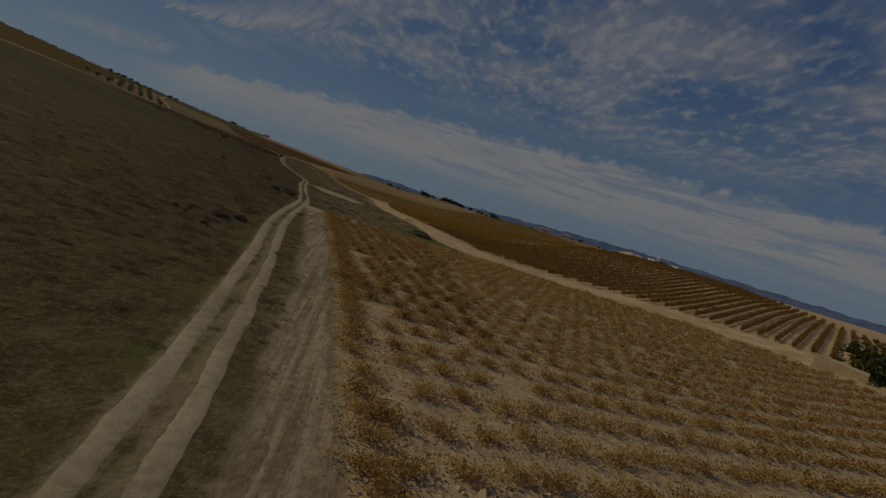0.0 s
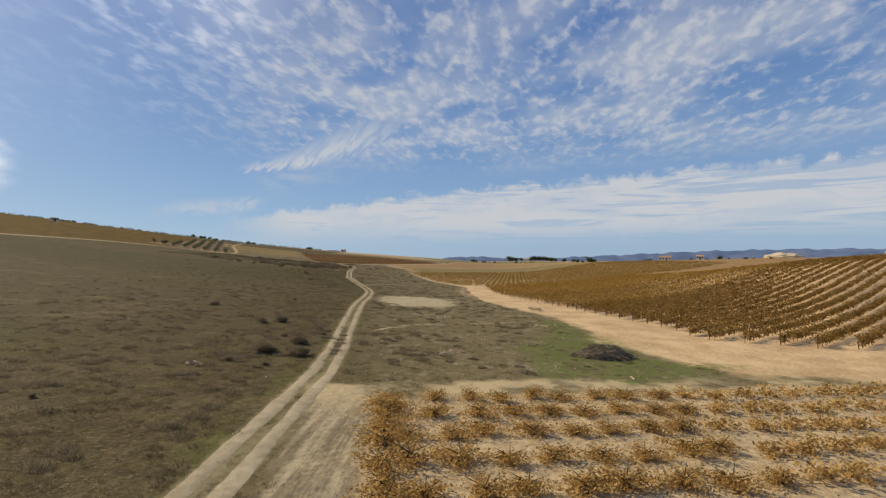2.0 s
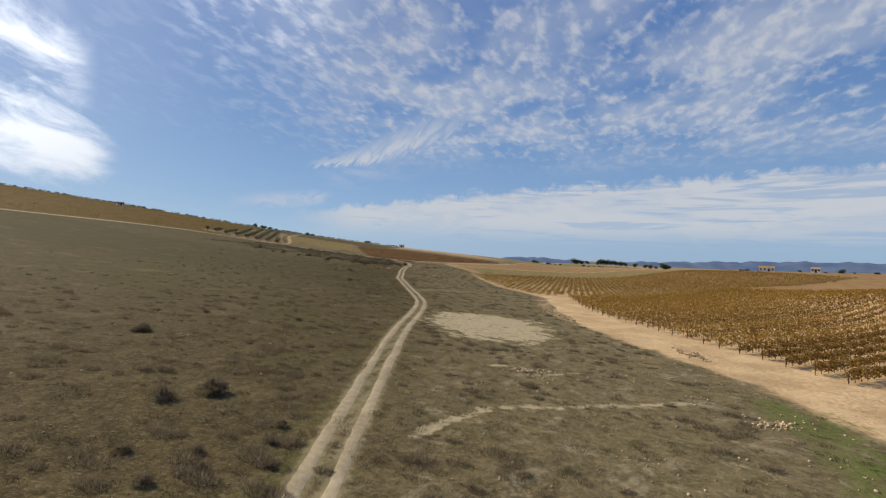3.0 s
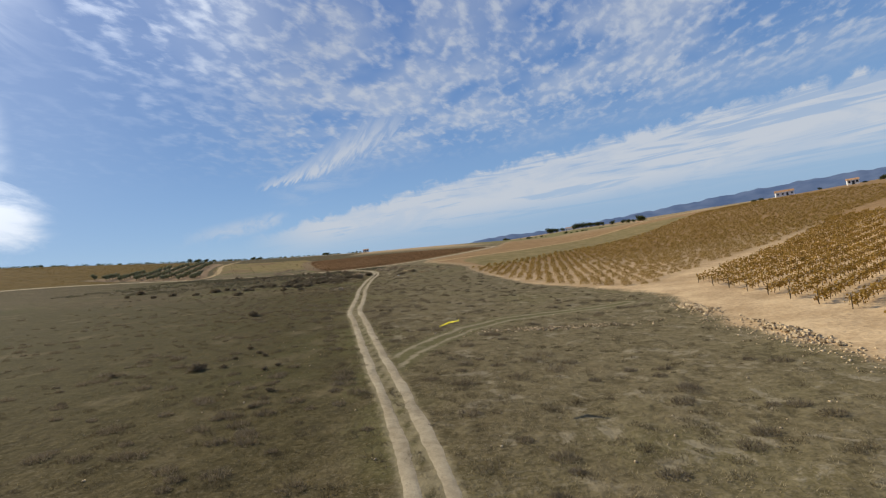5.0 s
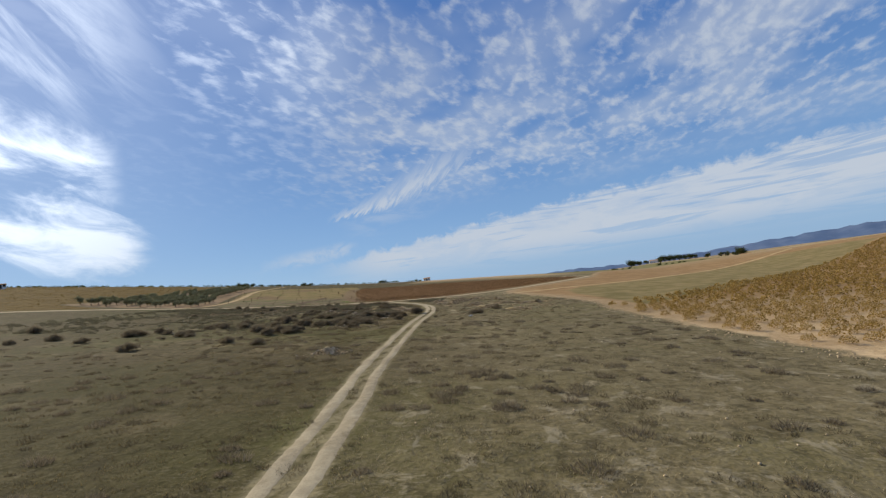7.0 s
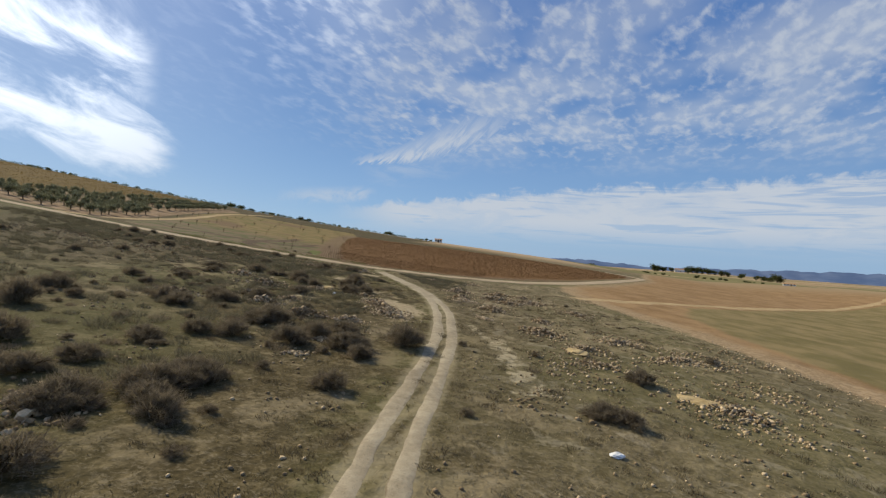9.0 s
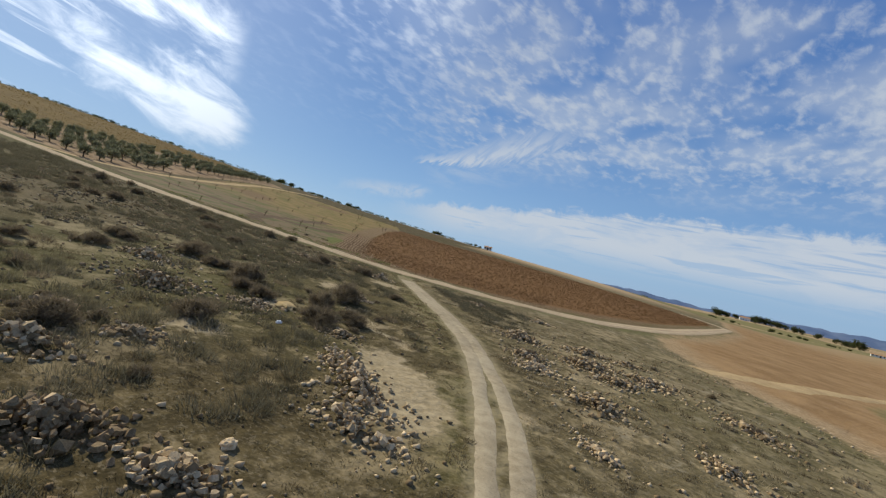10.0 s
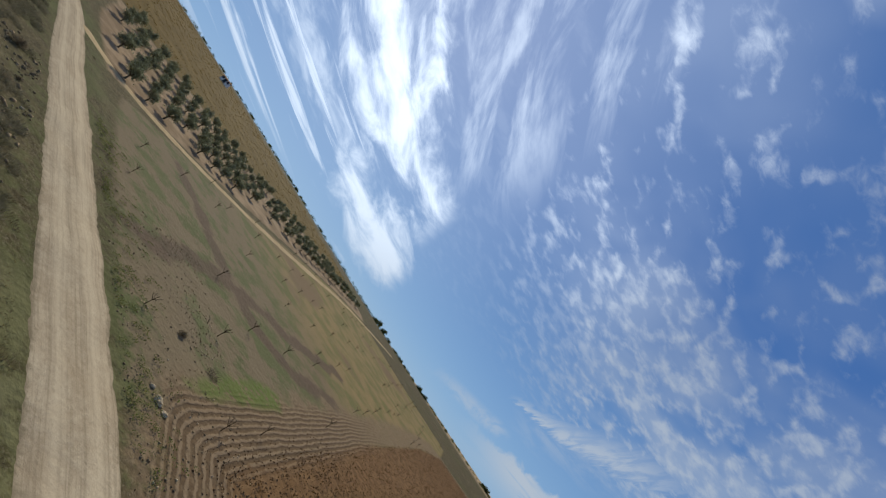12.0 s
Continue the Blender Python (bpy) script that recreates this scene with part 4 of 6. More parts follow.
# Fallen leaves gather under the rows.
k = rng.integers(0, len(vx), 24000)
fx, fy = vx[k] + rng.normal(0, 0.95, len(k)), vy[k] + rng.normal(0, 0.62, len(k))
ok = (inside(fx, fy, near_ring) > -0.2) & (fx < 45)
fallen = leaf_cloud("fallen_leaves", rng, np.stack([fx, fy, land(fx, fy) + 0.03], -1)[ok], 0.05, 0.7)
fallen.materials.append(brown_leaf)
tagged(new("fallen_leaves", fallen), "fallen brown vine leaves on pale soil", "leaves", kind="stuff")

# ---- trellised vineyard: rows on wires ----
ROW_WAY, ROW_SIDE = (0.775, 0.632), (-0.632, 0.775)
row_end = np.array(((88, 50), (84, 66), (70, 84), (56, 94), (36, 100), (26, 103.5), (26, 112), (24.5, 118), (20, 131), (13.5, 153), (10, 165), (8.7, 175), (8.2, 188), (7.4, 206)))


def vine_row(u):
    """One trained row, u metres across the rows."""
    s = np.linspace(-60, 240, 601)
    px, py = u * ROW_SIDE[0] + s * ROW_WAY[0], u * ROW_SIDE[1] + s * ROW_WAY[1]
    left = np.interp(py, row_end[:, 1], row_end[:, 0])
    ok = (px > left) & (px < 165) & (inside(px, py, PLOTS["farmland"]) > 5.0) & (px * -0.733 + py * 0.680 < 134.9)
    if ok.sum() < 12:
        return
    s = s[ok]
    row = thing("vine_row", "trellised row of browned vines on dark trunks", "vine row", "rows of the trellised vineyard")
    length = s[-1] - s[0]
    near = np.minimum(length, 60)
    n = int((near * 80 + (length - near) * 30) * (1.0 if u < 95 else 0.6))
    t = s[0] + np.where(rng.random(n) < near * 80 / (near * 80 + (length - near) * 30), rng.random(n) * near, near + rng.random(n) * max(0.0, length - near))
    # Fuller over each plant, thin between them.
    t = t + 0.13 * np.sin(2 * math.pi * t / 1.3)
    side, h = rng.normal(0, 0.21, n), 0.24 + rng.beta(1.7, 1.7, n) * 1.0
    # Every plant has its own vigour.
    vigour = rng.lognormal(0, 0.28, 400)[((t + 60) / 1.3).astype(int) % 400]
    side, h = side * vigour, 0.20 + (h - 0.20) * (0.55 + 0.45 * vigour)
    x, y = u * ROW_SIDE[0] + t * ROW_WAY[0] + side * ROW_SIDE[0], u * ROW_SIDE[1] + t * ROW_WAY[1] + side * ROW_SIDE[1]
    part("foliage", leaf_cloud("foliage", rng, np.stack([x, y, land(x, y) + h], -1), np.where(t - s[0] < near, 0.135, 0.20)), brown_leaf if u + rng.normal(0, 16) < 100 else amber_leaf, row)
    bm = bmesh.new()
    for d in np.arange(s[0], min(s[-1], s[0] + 90), 1.3):
        x, y = u * ROW_SIDE[0] + d * ROW_WAY[0], u * ROW_SIDE[1] + d * ROW_WAY[1]
        z, lean = land_at(x, y), rng.uniform(-0.08, 0.08)
        tube(bm, [(x, y, z - 0.1), (x + lean, y, z + 0.4), (x + lean * 0.5, y + lean, z + 0.7)], [0.04, 0.03, 0.025], 4)
    part("trunk", bm, vine_bark, row, "line of dark vine trunks")["kind"] = "stuff"
    bm = bmesh.new()
    x, y = u * ROW_SIDE[0] + s[0] * ROW_WAY[0], u * ROW_SIDE[1] + s[0] * ROW_WAY[1]
    tube(bm, [(x, y, land_at(x, y) - 0.1), (x, y, land_at(x, y) + 1.2)], [0.04, 0.036], 6)
    part("end_post", bm, olive_bark, row, "weathered end post")


for k in range(-8, 64):
    vine_row(2.75 + 2.75 * k)

# ---- golden bush vines beyond, and on the hill ----
far_ring = PLOTS["golden_vines"]
gx3, gy3 = grid_in(far_ring, (5, 215), (0.62, -0.78), 2.6, 2.6, 0.18, rng, 90, 0.96)
close = (gx3 < 50) & (gy3 < 275)
for pick, leaves, size in ((close, 340, 0.060), (~close, 64, 0.15)):
    far_me = merged_clumps("vine_plot", rng, gx3[pick], gy3[pick], leaves, 0.66, 0.68, size)
    far_me.materials.append(gold_leaf)
    tagged(new("vine_plot", far_me), "wide plot of golden-brown bush vines", "vineyard", kind="stuff")
hx, hy = grid_in(PLOTS["golden_field"], (-300, 300), (0.9, 0.3), 3.0, 6.0, 0.5, rng, 130, 0.95)
ok = (hy < 560) & (hx > -420) & (hy > 110)
hill_me = merged_clumps("vine_plot", rng, hx[ok], hy[ok], 14, 1.5, 0.18, 0.16)
hill_me.materials.append(hill_leaf)
tagged(new("vine_plot", hill_me), "golden vines in rows over the hillside", "vineyard", kind="stuff")


# ---- olive grove ----
def olive_tree(seed, x, y, crown_mat=None, label="grey-green olive tree on reddish grove soil", group="olive trees of the grove", name="olive_tree", category="olive tree", tall=1.0):
    r = np.random.default_rng(seed)
    tree = thing(name, label, category, group)
    bm = bmesh.new()
    tube(bm, [(0, 0, -0.2), (0.06, 0.03, 0.5), (-0.05, 0.08, 1.1)], [0.22, 0.16, 0.15], 7)
    tips = []
    for k in range(5):
        a = 1.257 * k + r.uniform(-0.4, 0.4)
        tip = (1.15 * math.cos(a), 1.15 * math.sin(a), r.uniform(2.0, 2.8) * tall)
        tube(bm, [(-0.04, 0.07, 1.0), (0.5 * math.cos(a), 0.5 * math.sin(a), 1.6), tip], [0.11, 0.07, 0.025])
        tips.append(tip)
    part("trunk", bm, olive_bark, tree, "forked grey trunk")
    c = []
    for k in range(17):
        t = tips[k % 5]
        m = np.array(t) * (*[r.uniform(0.3, 1.15)] * 2, r.uniform(0.55, 1.0)) + (0, 0, r.uniform(-0.3, 0.7))
        c.append(m + r.normal(0, 0.36, (58, 3)))
    part("crown", leaf_cloud("crown", r, np.concatenate(c), 0.15, 0.0, 1.4), crown_mat or olive_leaf, tree)
    tree.matrix_basis = on_land(x, y)
    return tree


ox, oy = grid_in(PLOTS["grove_soil"], (-146.5, 336), (-0.44, 0.90), 4.1, 5.7, 0.3, rng, 60, 0.97)
olives = []
for k, (x, y) in enumerate(zip(ox, oy)):
    if inside(np.array([x]), np.array([y]), PLOTS["grove_soil"])[0] < 2.2:
        continue
    if len(olives) < 4:
        olives.append(olive_tree(40 + k, x, y))
        olives[-1].matrix_basis = on_land(x, y, 0, 0.78)
    else:
        copy_thing(olives[k % 4], on_land(x, y, rng.uniform(0, 360), rng.uniform(0.70, 0.96)))


# ---- young trees in the stubble plot ----
def sapling(seed, x, y):
    r = np.random.default_rng(seed)
    s = thing("sapling", "thin bare young tree leaning in stubble", "sapling", "young trees in the stubble plot")
    bm = bmesh.new()
    tube(bm, [(0, 0, -0.1), (0.1, 0.03, 0.6), (0.28, 0.06, 1.25)], [0.045, 0.035, 0.015])
    for k in range(4):
        a = 1.57 * k + r.uniform(-0.5, 0.5)
        tube(bm, [(0.1, 0.03, 0.6), (0.1 + 0.3 * math.cos(a), 0.3 * math.sin(a), 0.95), (0.15 + 0.5 * math.cos(a), 0.5 * math.sin(a), 1.2)], [0.025, 0.017, 0.008], 4)
    part("stem", bm, vine_bark, s)
    part("twig_crown", leaf_cloud("twig_crown", r, r.normal(0, 1, (22, 3)) * (0.26, 0.26, 0.2) + (0.2, 0.05, 1.05), 0.05), shrub_twig, s)
    s.matrix_basis = on_land(x, y)
    return s


sx, sy = grid_in(PLOTS["sapling_field"], (-110, 335), (-0.5, 0.86), 7.5, 8.0, 0.9, rng, 30, 0.8)
young = []
for k, (x, y) in enumerate(zip(sx, sy)):
    if len(young) < 3:
        young.append(sapling(70 + k, x, y))
    else:
        copy_thing(young[k % 3], on_land(x, y, rng.uniform(-40, 40), rng.uniform(0.65, 0.95)))

# ---- dead crop on the brown plot ----
bx, by = grid_in(PLOTS["brown_field"], (-70, 340), (0.72, 0.69), 0.95, 1.3, 0.18, rng, 170, 0.9)
crop = merged_clumps("dead_crop", rng, bx, by, 14, 0.42, 0.34, 0.07)
crop.materials.append(crop_twig)
tagged(new("dead_crop", crop), "rows of dead brown crop stalks on ploughed soil", "crop", kind="stuff")


# ---- dry shrubs ----
def stalk_clumps(name, rng, x, y, stalks, radius, height, width):
    """Low cushions of dry stalks at many places, as one mesh."""
    k = np.repeat(np.arange(len(x)), stalks)
    grow = rng.uniform(0.55, 1.35, len(x))[k]
    ang, d = rng.uniform(0, 6.2832, len(k)), np.sqrt(rng.random(len(k)))
    squash = rng.uniform(0.6, 1.0, len(x))[k]
    px, py = x[k] + np.cos(ang) * d * radius * grow, y[k] + np.sin(ang) * d * radius * grow * squash
    at = np.stack([px, py, land(px, py) - 0.01], -1)
    up = height * grow * np.sqrt(np.maximum(0.06, 1.05 - d**2)) * rng.uniform(0.55, 1.15, len(k))
    out = np.stack([np.cos(ang) * d * 0.6, np.sin(ang) * d * 0.6 * squash, np.ones(len(k))], -1) + rng.normal(0, 0.38, (len(k), 3)) * (1, 1, 0)
    return twigs(name, rng, at, at + out * up[:, None], width * rng.uniform(0.6, 1.3, len(k)))


def twigs(name, rng, at, tip, width):
    """Thin stalks from `at` to `tip`, each one long narrow face."""
    way = tip - at
    side = np.cross(way, rng.normal(size=at.shape))
    side *= (np.asarray(width) / np.maximum(1e-6, np.linalg.norm(side, axis=1)))[:, None]
    return mesh_from(name, np.stack([at - side, at + side, tip], 1), np.arange(3 * len(at)), 3)


def shrub(seed, x, y, n=5600, twig=0.0095):
    r = np.random.default_rng(seed)
    s = thing("shrub", "rounded grey-brown dry shrub in short steppe grass", "shrub", "dry shrubs of the steppe")
    bm = bmesh.new()
    for k in range(22):
        a, b = r.uniform(0, 6.28), r.uniform(0.25, 0.95)
        tube(bm, [(0, 0, -0.05), (0.4 * b * math.cos(a), 0.4 * b * math.sin(a), 0.35), (0.8 * b * math.cos(a + 0.2), 0.8 * b * math.sin(a + 0.2), 0.8 * (1.15 - 0.6 * b))], [0.02, 0.014, 0.006], 3)
    part("stem_tangle", bm, vine_bark, s, "tangle of dark woody stems")
    # Sprays of fine twigs fill a lumpy dome.
    sprays = 46
    az, rise_to = r.uniform(0, 6.2832, sprays), r.random(sprays) ** 0.8
    reach = r.uniform(0.72, 1.08, sprays)
    heads = np.stack([np.cos(az) * np.sqrt(1 - rise_to**2) * reach * 0.86, np.sin(az) * np.sqrt(1 - rise_to**2) * reach * 0.86, 0.10 + 0.78 * rise_to * reach], -1)
    k = r.integers(0, sprays, n)
    at = heads[k] * (0.34 + 0.62 * r.random((n, 1)) ** 0.55) + r.normal(0, 0.085, (n, 3))
    tip = at + (heads[k] * (0.10, 0.10, 0.08) + (0, 0, 0.05)) * r.uniform(0.4, 1.3, (n, 1)) + r.normal(0, 0.075, (n, 3))
    at[:, 2], tip[:, 2] = np.maximum(0.01, at[:, 2]), np.maximum(0.03, tip[:, 2])
    part("twig_crown", twigs("twig_crown", r, at, tip, twig * r.uniform(0.6, 1.3, n)), shrub_twig, s)
    s.matrix_basis = on_land(x, y)
    return s


# Shrubs by the farm road, about the heaps, and along the trail: x, y, size.
ROAD_SHRUBS = ((-95.1, 329, 0.62), (-93.3, 331.3, 0.3), (-72.0, 293.3, 1.25), (-76.0, 294.2, 0.7), (-70.7, 291.6, 0.9), (-69.2, 291.5, 0.75), (-69.5, 292.6, 0.35), (-67.9, 293.1, 0.5), (-66.7, 293.4, 1.15), (-64.3, 293.1, 0.95),
          (-65.1, 291.1, 1.05), (-63.5, 291.9, 0.6), (-65.8, 296.4, 0.55), (-64.1, 295.6, 0.6), (-63.9, 296.9, 0.45), (-61.7, 293.0, 0.45), (-67.5, 297.4, 1.1), (-66.9, 300.5, 0.5), (-71.5, 295.8, 0.45), (-78.4, 305.0, 0.3),
          (-69.7, 296.3, 0.5), (-67.0, 294.9, 0.6), (-66.1, 291.9, 0.65), (-65.6, 293.9, 0.5), (-78.1, 294.6, 1.0), (-71.2, 303.9, 0.4), (-67.1, 304, 0.7), (-67.2, 289, 0.5), (-64.2, 290.2, 0.35))
HEAP_SHRUBS = ((-53.6, 274.4, 1.1), (-54.6, 270.4, 0.95), (-58.5, 270.6, 1.2), (-61.6, 269.9, 1), (-62.4, 273.2, 1.1), (-57.5, 274.6, 1), (-50.8, 277.2, 0.6), (-56.5, 270.2, 0.7),
          (-70.7, 274.7, 1), (-58.3, 261.8, 1.1), (-57.2, 260.9, 0.8), (-72.9, 267.5, 1.6), (-62.3, 274.2, 1.2), (-48.3, 266.1, 0.6), (-40.7, 276.3, 0.9), (-53.7, 265.8, 0.8),
          (-43.3, 269.2, 1), (-42.4, 268.9, 0.8), (-67, 262.9, 1.4), (-43.6, 261.5, 0.7), (-47.8, 258.6, 0.7))
TRAIL_SHRUBS = ((-34.5, 200, 0.7), (-32.8, 200.1, 0.9), (-32, 197.7, 0.8), (-31.5, 199.3, 0.9), (-31.4, 205, 0.6), (-32.2, 194.2, 0.7), (-59.6, 247.1, 0.8), (-42.6, 175.2, 0.5),
          (-33.6, 168.9, 0.8), (-20.9, 100.2, 0.8), (-15.7, 86.1, 0.9), (-13, 86.2, 0.7), (-14, 82.3, 0.7), (-13.9, 58.6, 0.9))
NEAR_SHRUBS = ((-21.2, 99.9, 0.75), (-19.9, 101.9, 0.9), (-15.5, 87, 0.85), (-12.5, 86.6, 0.85), (-32.1, 110.6, 0.8), (-34, 120.3, 0.7), (-26.1, 123, 0.7), (-18.7, 95.1, 0.7),
          (-16.5, 93.6, 0.75), (-16.5, 96.1, 0.6), (-14.6, 97.9, 0.7), (-14.2, 90.9, 0.8), (-13.7, 83.1, 0.7), (-16.6, 83.5, 0.6), (-12.6, 94.5, 0.5), (-24, 121, 0.5),
          (-15.4, 95, 0.6), (-15, 99.5, 0.6), (-13.6, 96, 0.6), (-16.8, 92, 0.5))
SLOPE_SHRUBS = ((-32.6, 170.1, 0.35), (-38.1, 179, 0.6), (-39.8, 180.7, 0.55), (-39.3, 177.2, 0.5), (-18.8, 172.3, 0.45),
          (-21.1, 171.2, 0.35), (-35.3, 170.1, 0.35), (-51.2, 203, 0.7), (-37.1, 177.8, 0.55), (-31.7, 165.6, 0.55), (-39.2, 169.5, 0.45), (-46.1, 173.1, 0.5), (-44.1, 167.1, 0.5),
          (-20.8, 168.5, 0.4), (-18, 160.7, 0.4), (-33.7, 159.9, 0.45), (-14.1, 34.3, 0.4), (-16, 35.3, 0.4),
          (-11.9, 47.9, 0.65), (-9.9, 46.8, 0.7), (-11.2, 45.0, 0.8), (-13.7, 45.4, 0.55), (-13.3, 43.8, 0.65), (-10.8, 41.0, 0.5), (-9.2, 41.6, 0.35), (-10.7, 39.9, 0.6), (-13.0, 60.3, 0.45),
          (-14.2, 43.0, 0.6), (-13.1, 42.3, 0.5), (-12.7, 56.1, 0.4), (-40.3, 173.9, 0.7), (-38.5, 174.3, 0.55), (-34.9, 173.3, 0.6), (-34.4, 174.4, 0.5), (-32.1, 168.3, 0.55), (-28.7, 171.4, 0.35), (-35.8, 180.5, 0.4),
          (-13.3, 59.7, 0.60), (-11.1, 53.8, 0.60), (-10.7, 51.6, 0.55), (-13.1, 57.6, 0.40), (-12.9, 58.5, 0.45),
          (-14.9, 36.8, 0.35), (-14.8, 39.2, 0.4), (-15, 42.9, 0.35), (-12.8, 40.9, 0.35), (-13.4, 38, 0.3))
shrubs, spots = [], list(ROAD_SHRUBS) + [(x, y, 0.9 * s) for x, y, s in HEAP_SHRUBS] + [(x, y, 0.6 * s) for x, y, s in TRAIL_SHRUBS] + [(x, y, 0.92 * s) for x, y, s in NEAR_SHRUBS] + list(SLOPE_SHRUBS) + [(trail_x(np.array([y]))[0] + 0.05, y, 0.2) for y in (88, 89.3, 91, 92.2, 94, 96.5)]


def scatter(n, x0, x1, y0, y1, small, large, away=2.2):
    for _ in range(n):
        x, y = rng.uniform(x0, x1), rng.uniform(y0, y1)
        if line_side(np.array([x]), np.array([y]), TRAIL)[0][0] > away and inside(np.array([x]), np.array([y]), PLOTS["farmland"])[0] < -1:
            if min(math.hypot(x + 70.6, y - 300.9), math.hypot(x + 71.0, y - 309.8), math.hypot(x + 59.2, y - 287.3) - 1.5) > 2.4:
                spots.append((x, y, rng.uniform(small, large)))


scatter(80, -84, -55, 252, 276, 0.4, 0.95)
scatter(14, -80, -66, 274, 288, 0.4, 0.9)
scatter(8, -60, -53.5, 258, 270, 0.4, 0.9)
scatter(40, -88, -62, 260, 288, 0.4, 0.75)
scatter(95, -115, -74, 286, 318, 0.3, 0.85)
scatter(22, -112, -56, 236, 262, 0.5, 1.1)
scatter(60, -21, -11, 82, 108, 0.2, 0.45, 1.3)
scatter(16, -48, -34, 268, 312, 0.3, 0.7)
scatter(40, -62, -14, 165, 240, 0.25, 0.5)
scatter(60, -34, -10, 28, 82, 0.2, 0.5)
scatter(40, -50, -20, 95, 168, 0.2, 0.45)
small_shrubs = []
few = sorted(spots, key=lambda q: -q[2])
spots, tiny = few[:300], few[300:]
for k, (x, y, s) in enumerate(spots):
    kinds = shrubs if s >= 0.7 else small_shrubs
    if len(kinds) < 4:
        kinds.append(shrub(200 + k, x, y) if s >= 0.7 else shrub(200 + k, x, y, 2200, 0.014))
        kinds[-1].matrix_basis = on_land(x, y, 0, s)
    else:
        copy_thing(kinds[k % 4], on_land(x, y, rng.uniform(0, 360), s) @ Matrix.Diagonal((1, 1, rng.uniform(0.6, 0.9), 1)))

# The smallest ones and brushy cushions over the open slope, too many to count.
n = 2600
lx, ly = rng.normal(0, 22.0, n), rng.uniform(18, 256, n)
lx = lx + trail_x(ly)
ok = (line_side(lx, ly, TRAIL)[0] > 1.7) & (line_side(lx, ly, ARC)[0] > 2.0) & (rng.random(n) < 0.30 + 0.70 * (np.sin(0.23 * lx + np.sin(0.11 * ly)) * np.sin(0.19 * ly + 1.3 * np.sin(0.07 * lx)) > 0.05))
for key in ("farmland", "vineyard", "bare_track", "salt_patch", "headland", "green_patch"):
    ok &= inside(lx, ly, PLOTS[key]) < -1.0
lx, ly = np.r_[lx[ok], [q[0] for q in tiny]], np.r_[ly[ok], [q[1] for q in tiny]]
cushions = stalk_clumps("low_scrub", rng, lx, ly, 210, 0.50, 0.32, 0.0105)
cushions.materials.append(shrub_twig)
tagged(new("low_scrub", cushions), "low brown brush in cushions over dry steppe", "scrub", kind="stuff")

# Low scrub between them, too thick to count.
n = 5600
lx, ly = np.where(rng.random(n) < 0.92, rng.uniform(-138, -60, n), rng.uniform(-76, -57, n)), np.where(rng.random(n) < 0.45, rng.uniform(298, 319, n), rng.uniform(258, 319, n))
ok = (line_side(lx, ly, TRAIL)[0] > 3.0) & (line_side(lx, ly, ROAD)[0] > 3.0) & (inside(lx, ly, PLOTS["gravel_pad"]) < -1) & (np.hypot(lx + 70.8, ly - 301.2) > 2.2) & (np.hypot(lx + 70.9, ly - 309.6) > 2.4) & (rng.random(n) < 0.5 + 0.5 * np.sin(0.21 * lx) * np.sin(0.17 * ly + 1))
scrub = stalk_clumps("low_scrub", rng, lx[ok], ly[ok], 150, 0.55, 0.40, 0.0105)
scrub.materials.append(scrub_stalk)
tagged(new("low_scrub", scrub), "low brown scrub over the quarry slope", "scrub", kind="stuff")


# ---- rubble heaps and stones ----
def stone_mesh(seed):
    """A broken block: the corners of a box knocked about, two of them struck off."""
    r = np.random.default_rng(seed)
    bm = bmesh.new()
    for sx in (-1, 1):
        for sy in (-1, 1):
            for sz in (-1, 1):
                q = np.array((0.52 * sx, 0.40 * sy, 0.31 * sz)) * r.uniform(0.62, 1.12, 3)
                if r.random() < 0.35:
                    for pull in ((0.35, 1, 1), (1, 0.35, 1)):
                        bm.verts.new(q * pull)
                else:
                    bm.verts.new(q)
    bmesh.ops.convex_hull(bm, input=bm.verts[:])
    me = bpy.data.meshes.new("stone")
    bm.to_mesh(me)
    bm.free()
    return me


stones_pale, stones_dull = [stone_mesh(k) for k in range(5)], [stone_mesh(k + 9) for k in range(5)]
for me in stones_pale:
    me.materials.append(pale_stone)
for me in stones_dull:
    me.materials.append(dull_stone)


HEAPS = []


def rubble_heap(x, y, long, wide, turn, high, count, pale, size=0.28, label="heap of broken limestone rubble in dry grass"):
    heap = thing("rubble_heap", label, "rubble heap", "rubble heaps of the quarry ground")
    heap.matrix_basis = pose(x, y, land_at(x, y), 0, 0, turn)
    HEAPS.append((x, y, long, wide, turn, pale))
    c, s = math.cos(radians(turn)), math.sin(radians(turn))
    for k in range(min(300, int(1.75 * count))):
        a, d = rng.uniform(0, 6.2832), min(1.3, abs(rng.normal(0, 0.46)) + 0.12 * rng.random())
        u, v = d * math.cos(a) * long / 2, d * math.sin(a) * wide / 2
        up = 0.9 * high * max(0.0, 1 - d) * rng.random() ** 0.6
        gz = land_at(x + u * c - v * s, y + u * s + v * c) - land_at(x, y)
        stone = new("stone", (stones_pale if rng.random() < pale else stones_dull)[rng.integers(5)])
        stone.parent = heap
        f = 0.66 * size * min(2.0, rng.lognormal(0, 0.35))
        stone.matrix_basis = pose(u, v, gz + up + 0.1 * f, rng.uniform(-40, 40), rng.uniform(-40, 40), rng.uniform(0, 360)) @ Matrix.Diagonal((f, f, f, 1))
    return heap


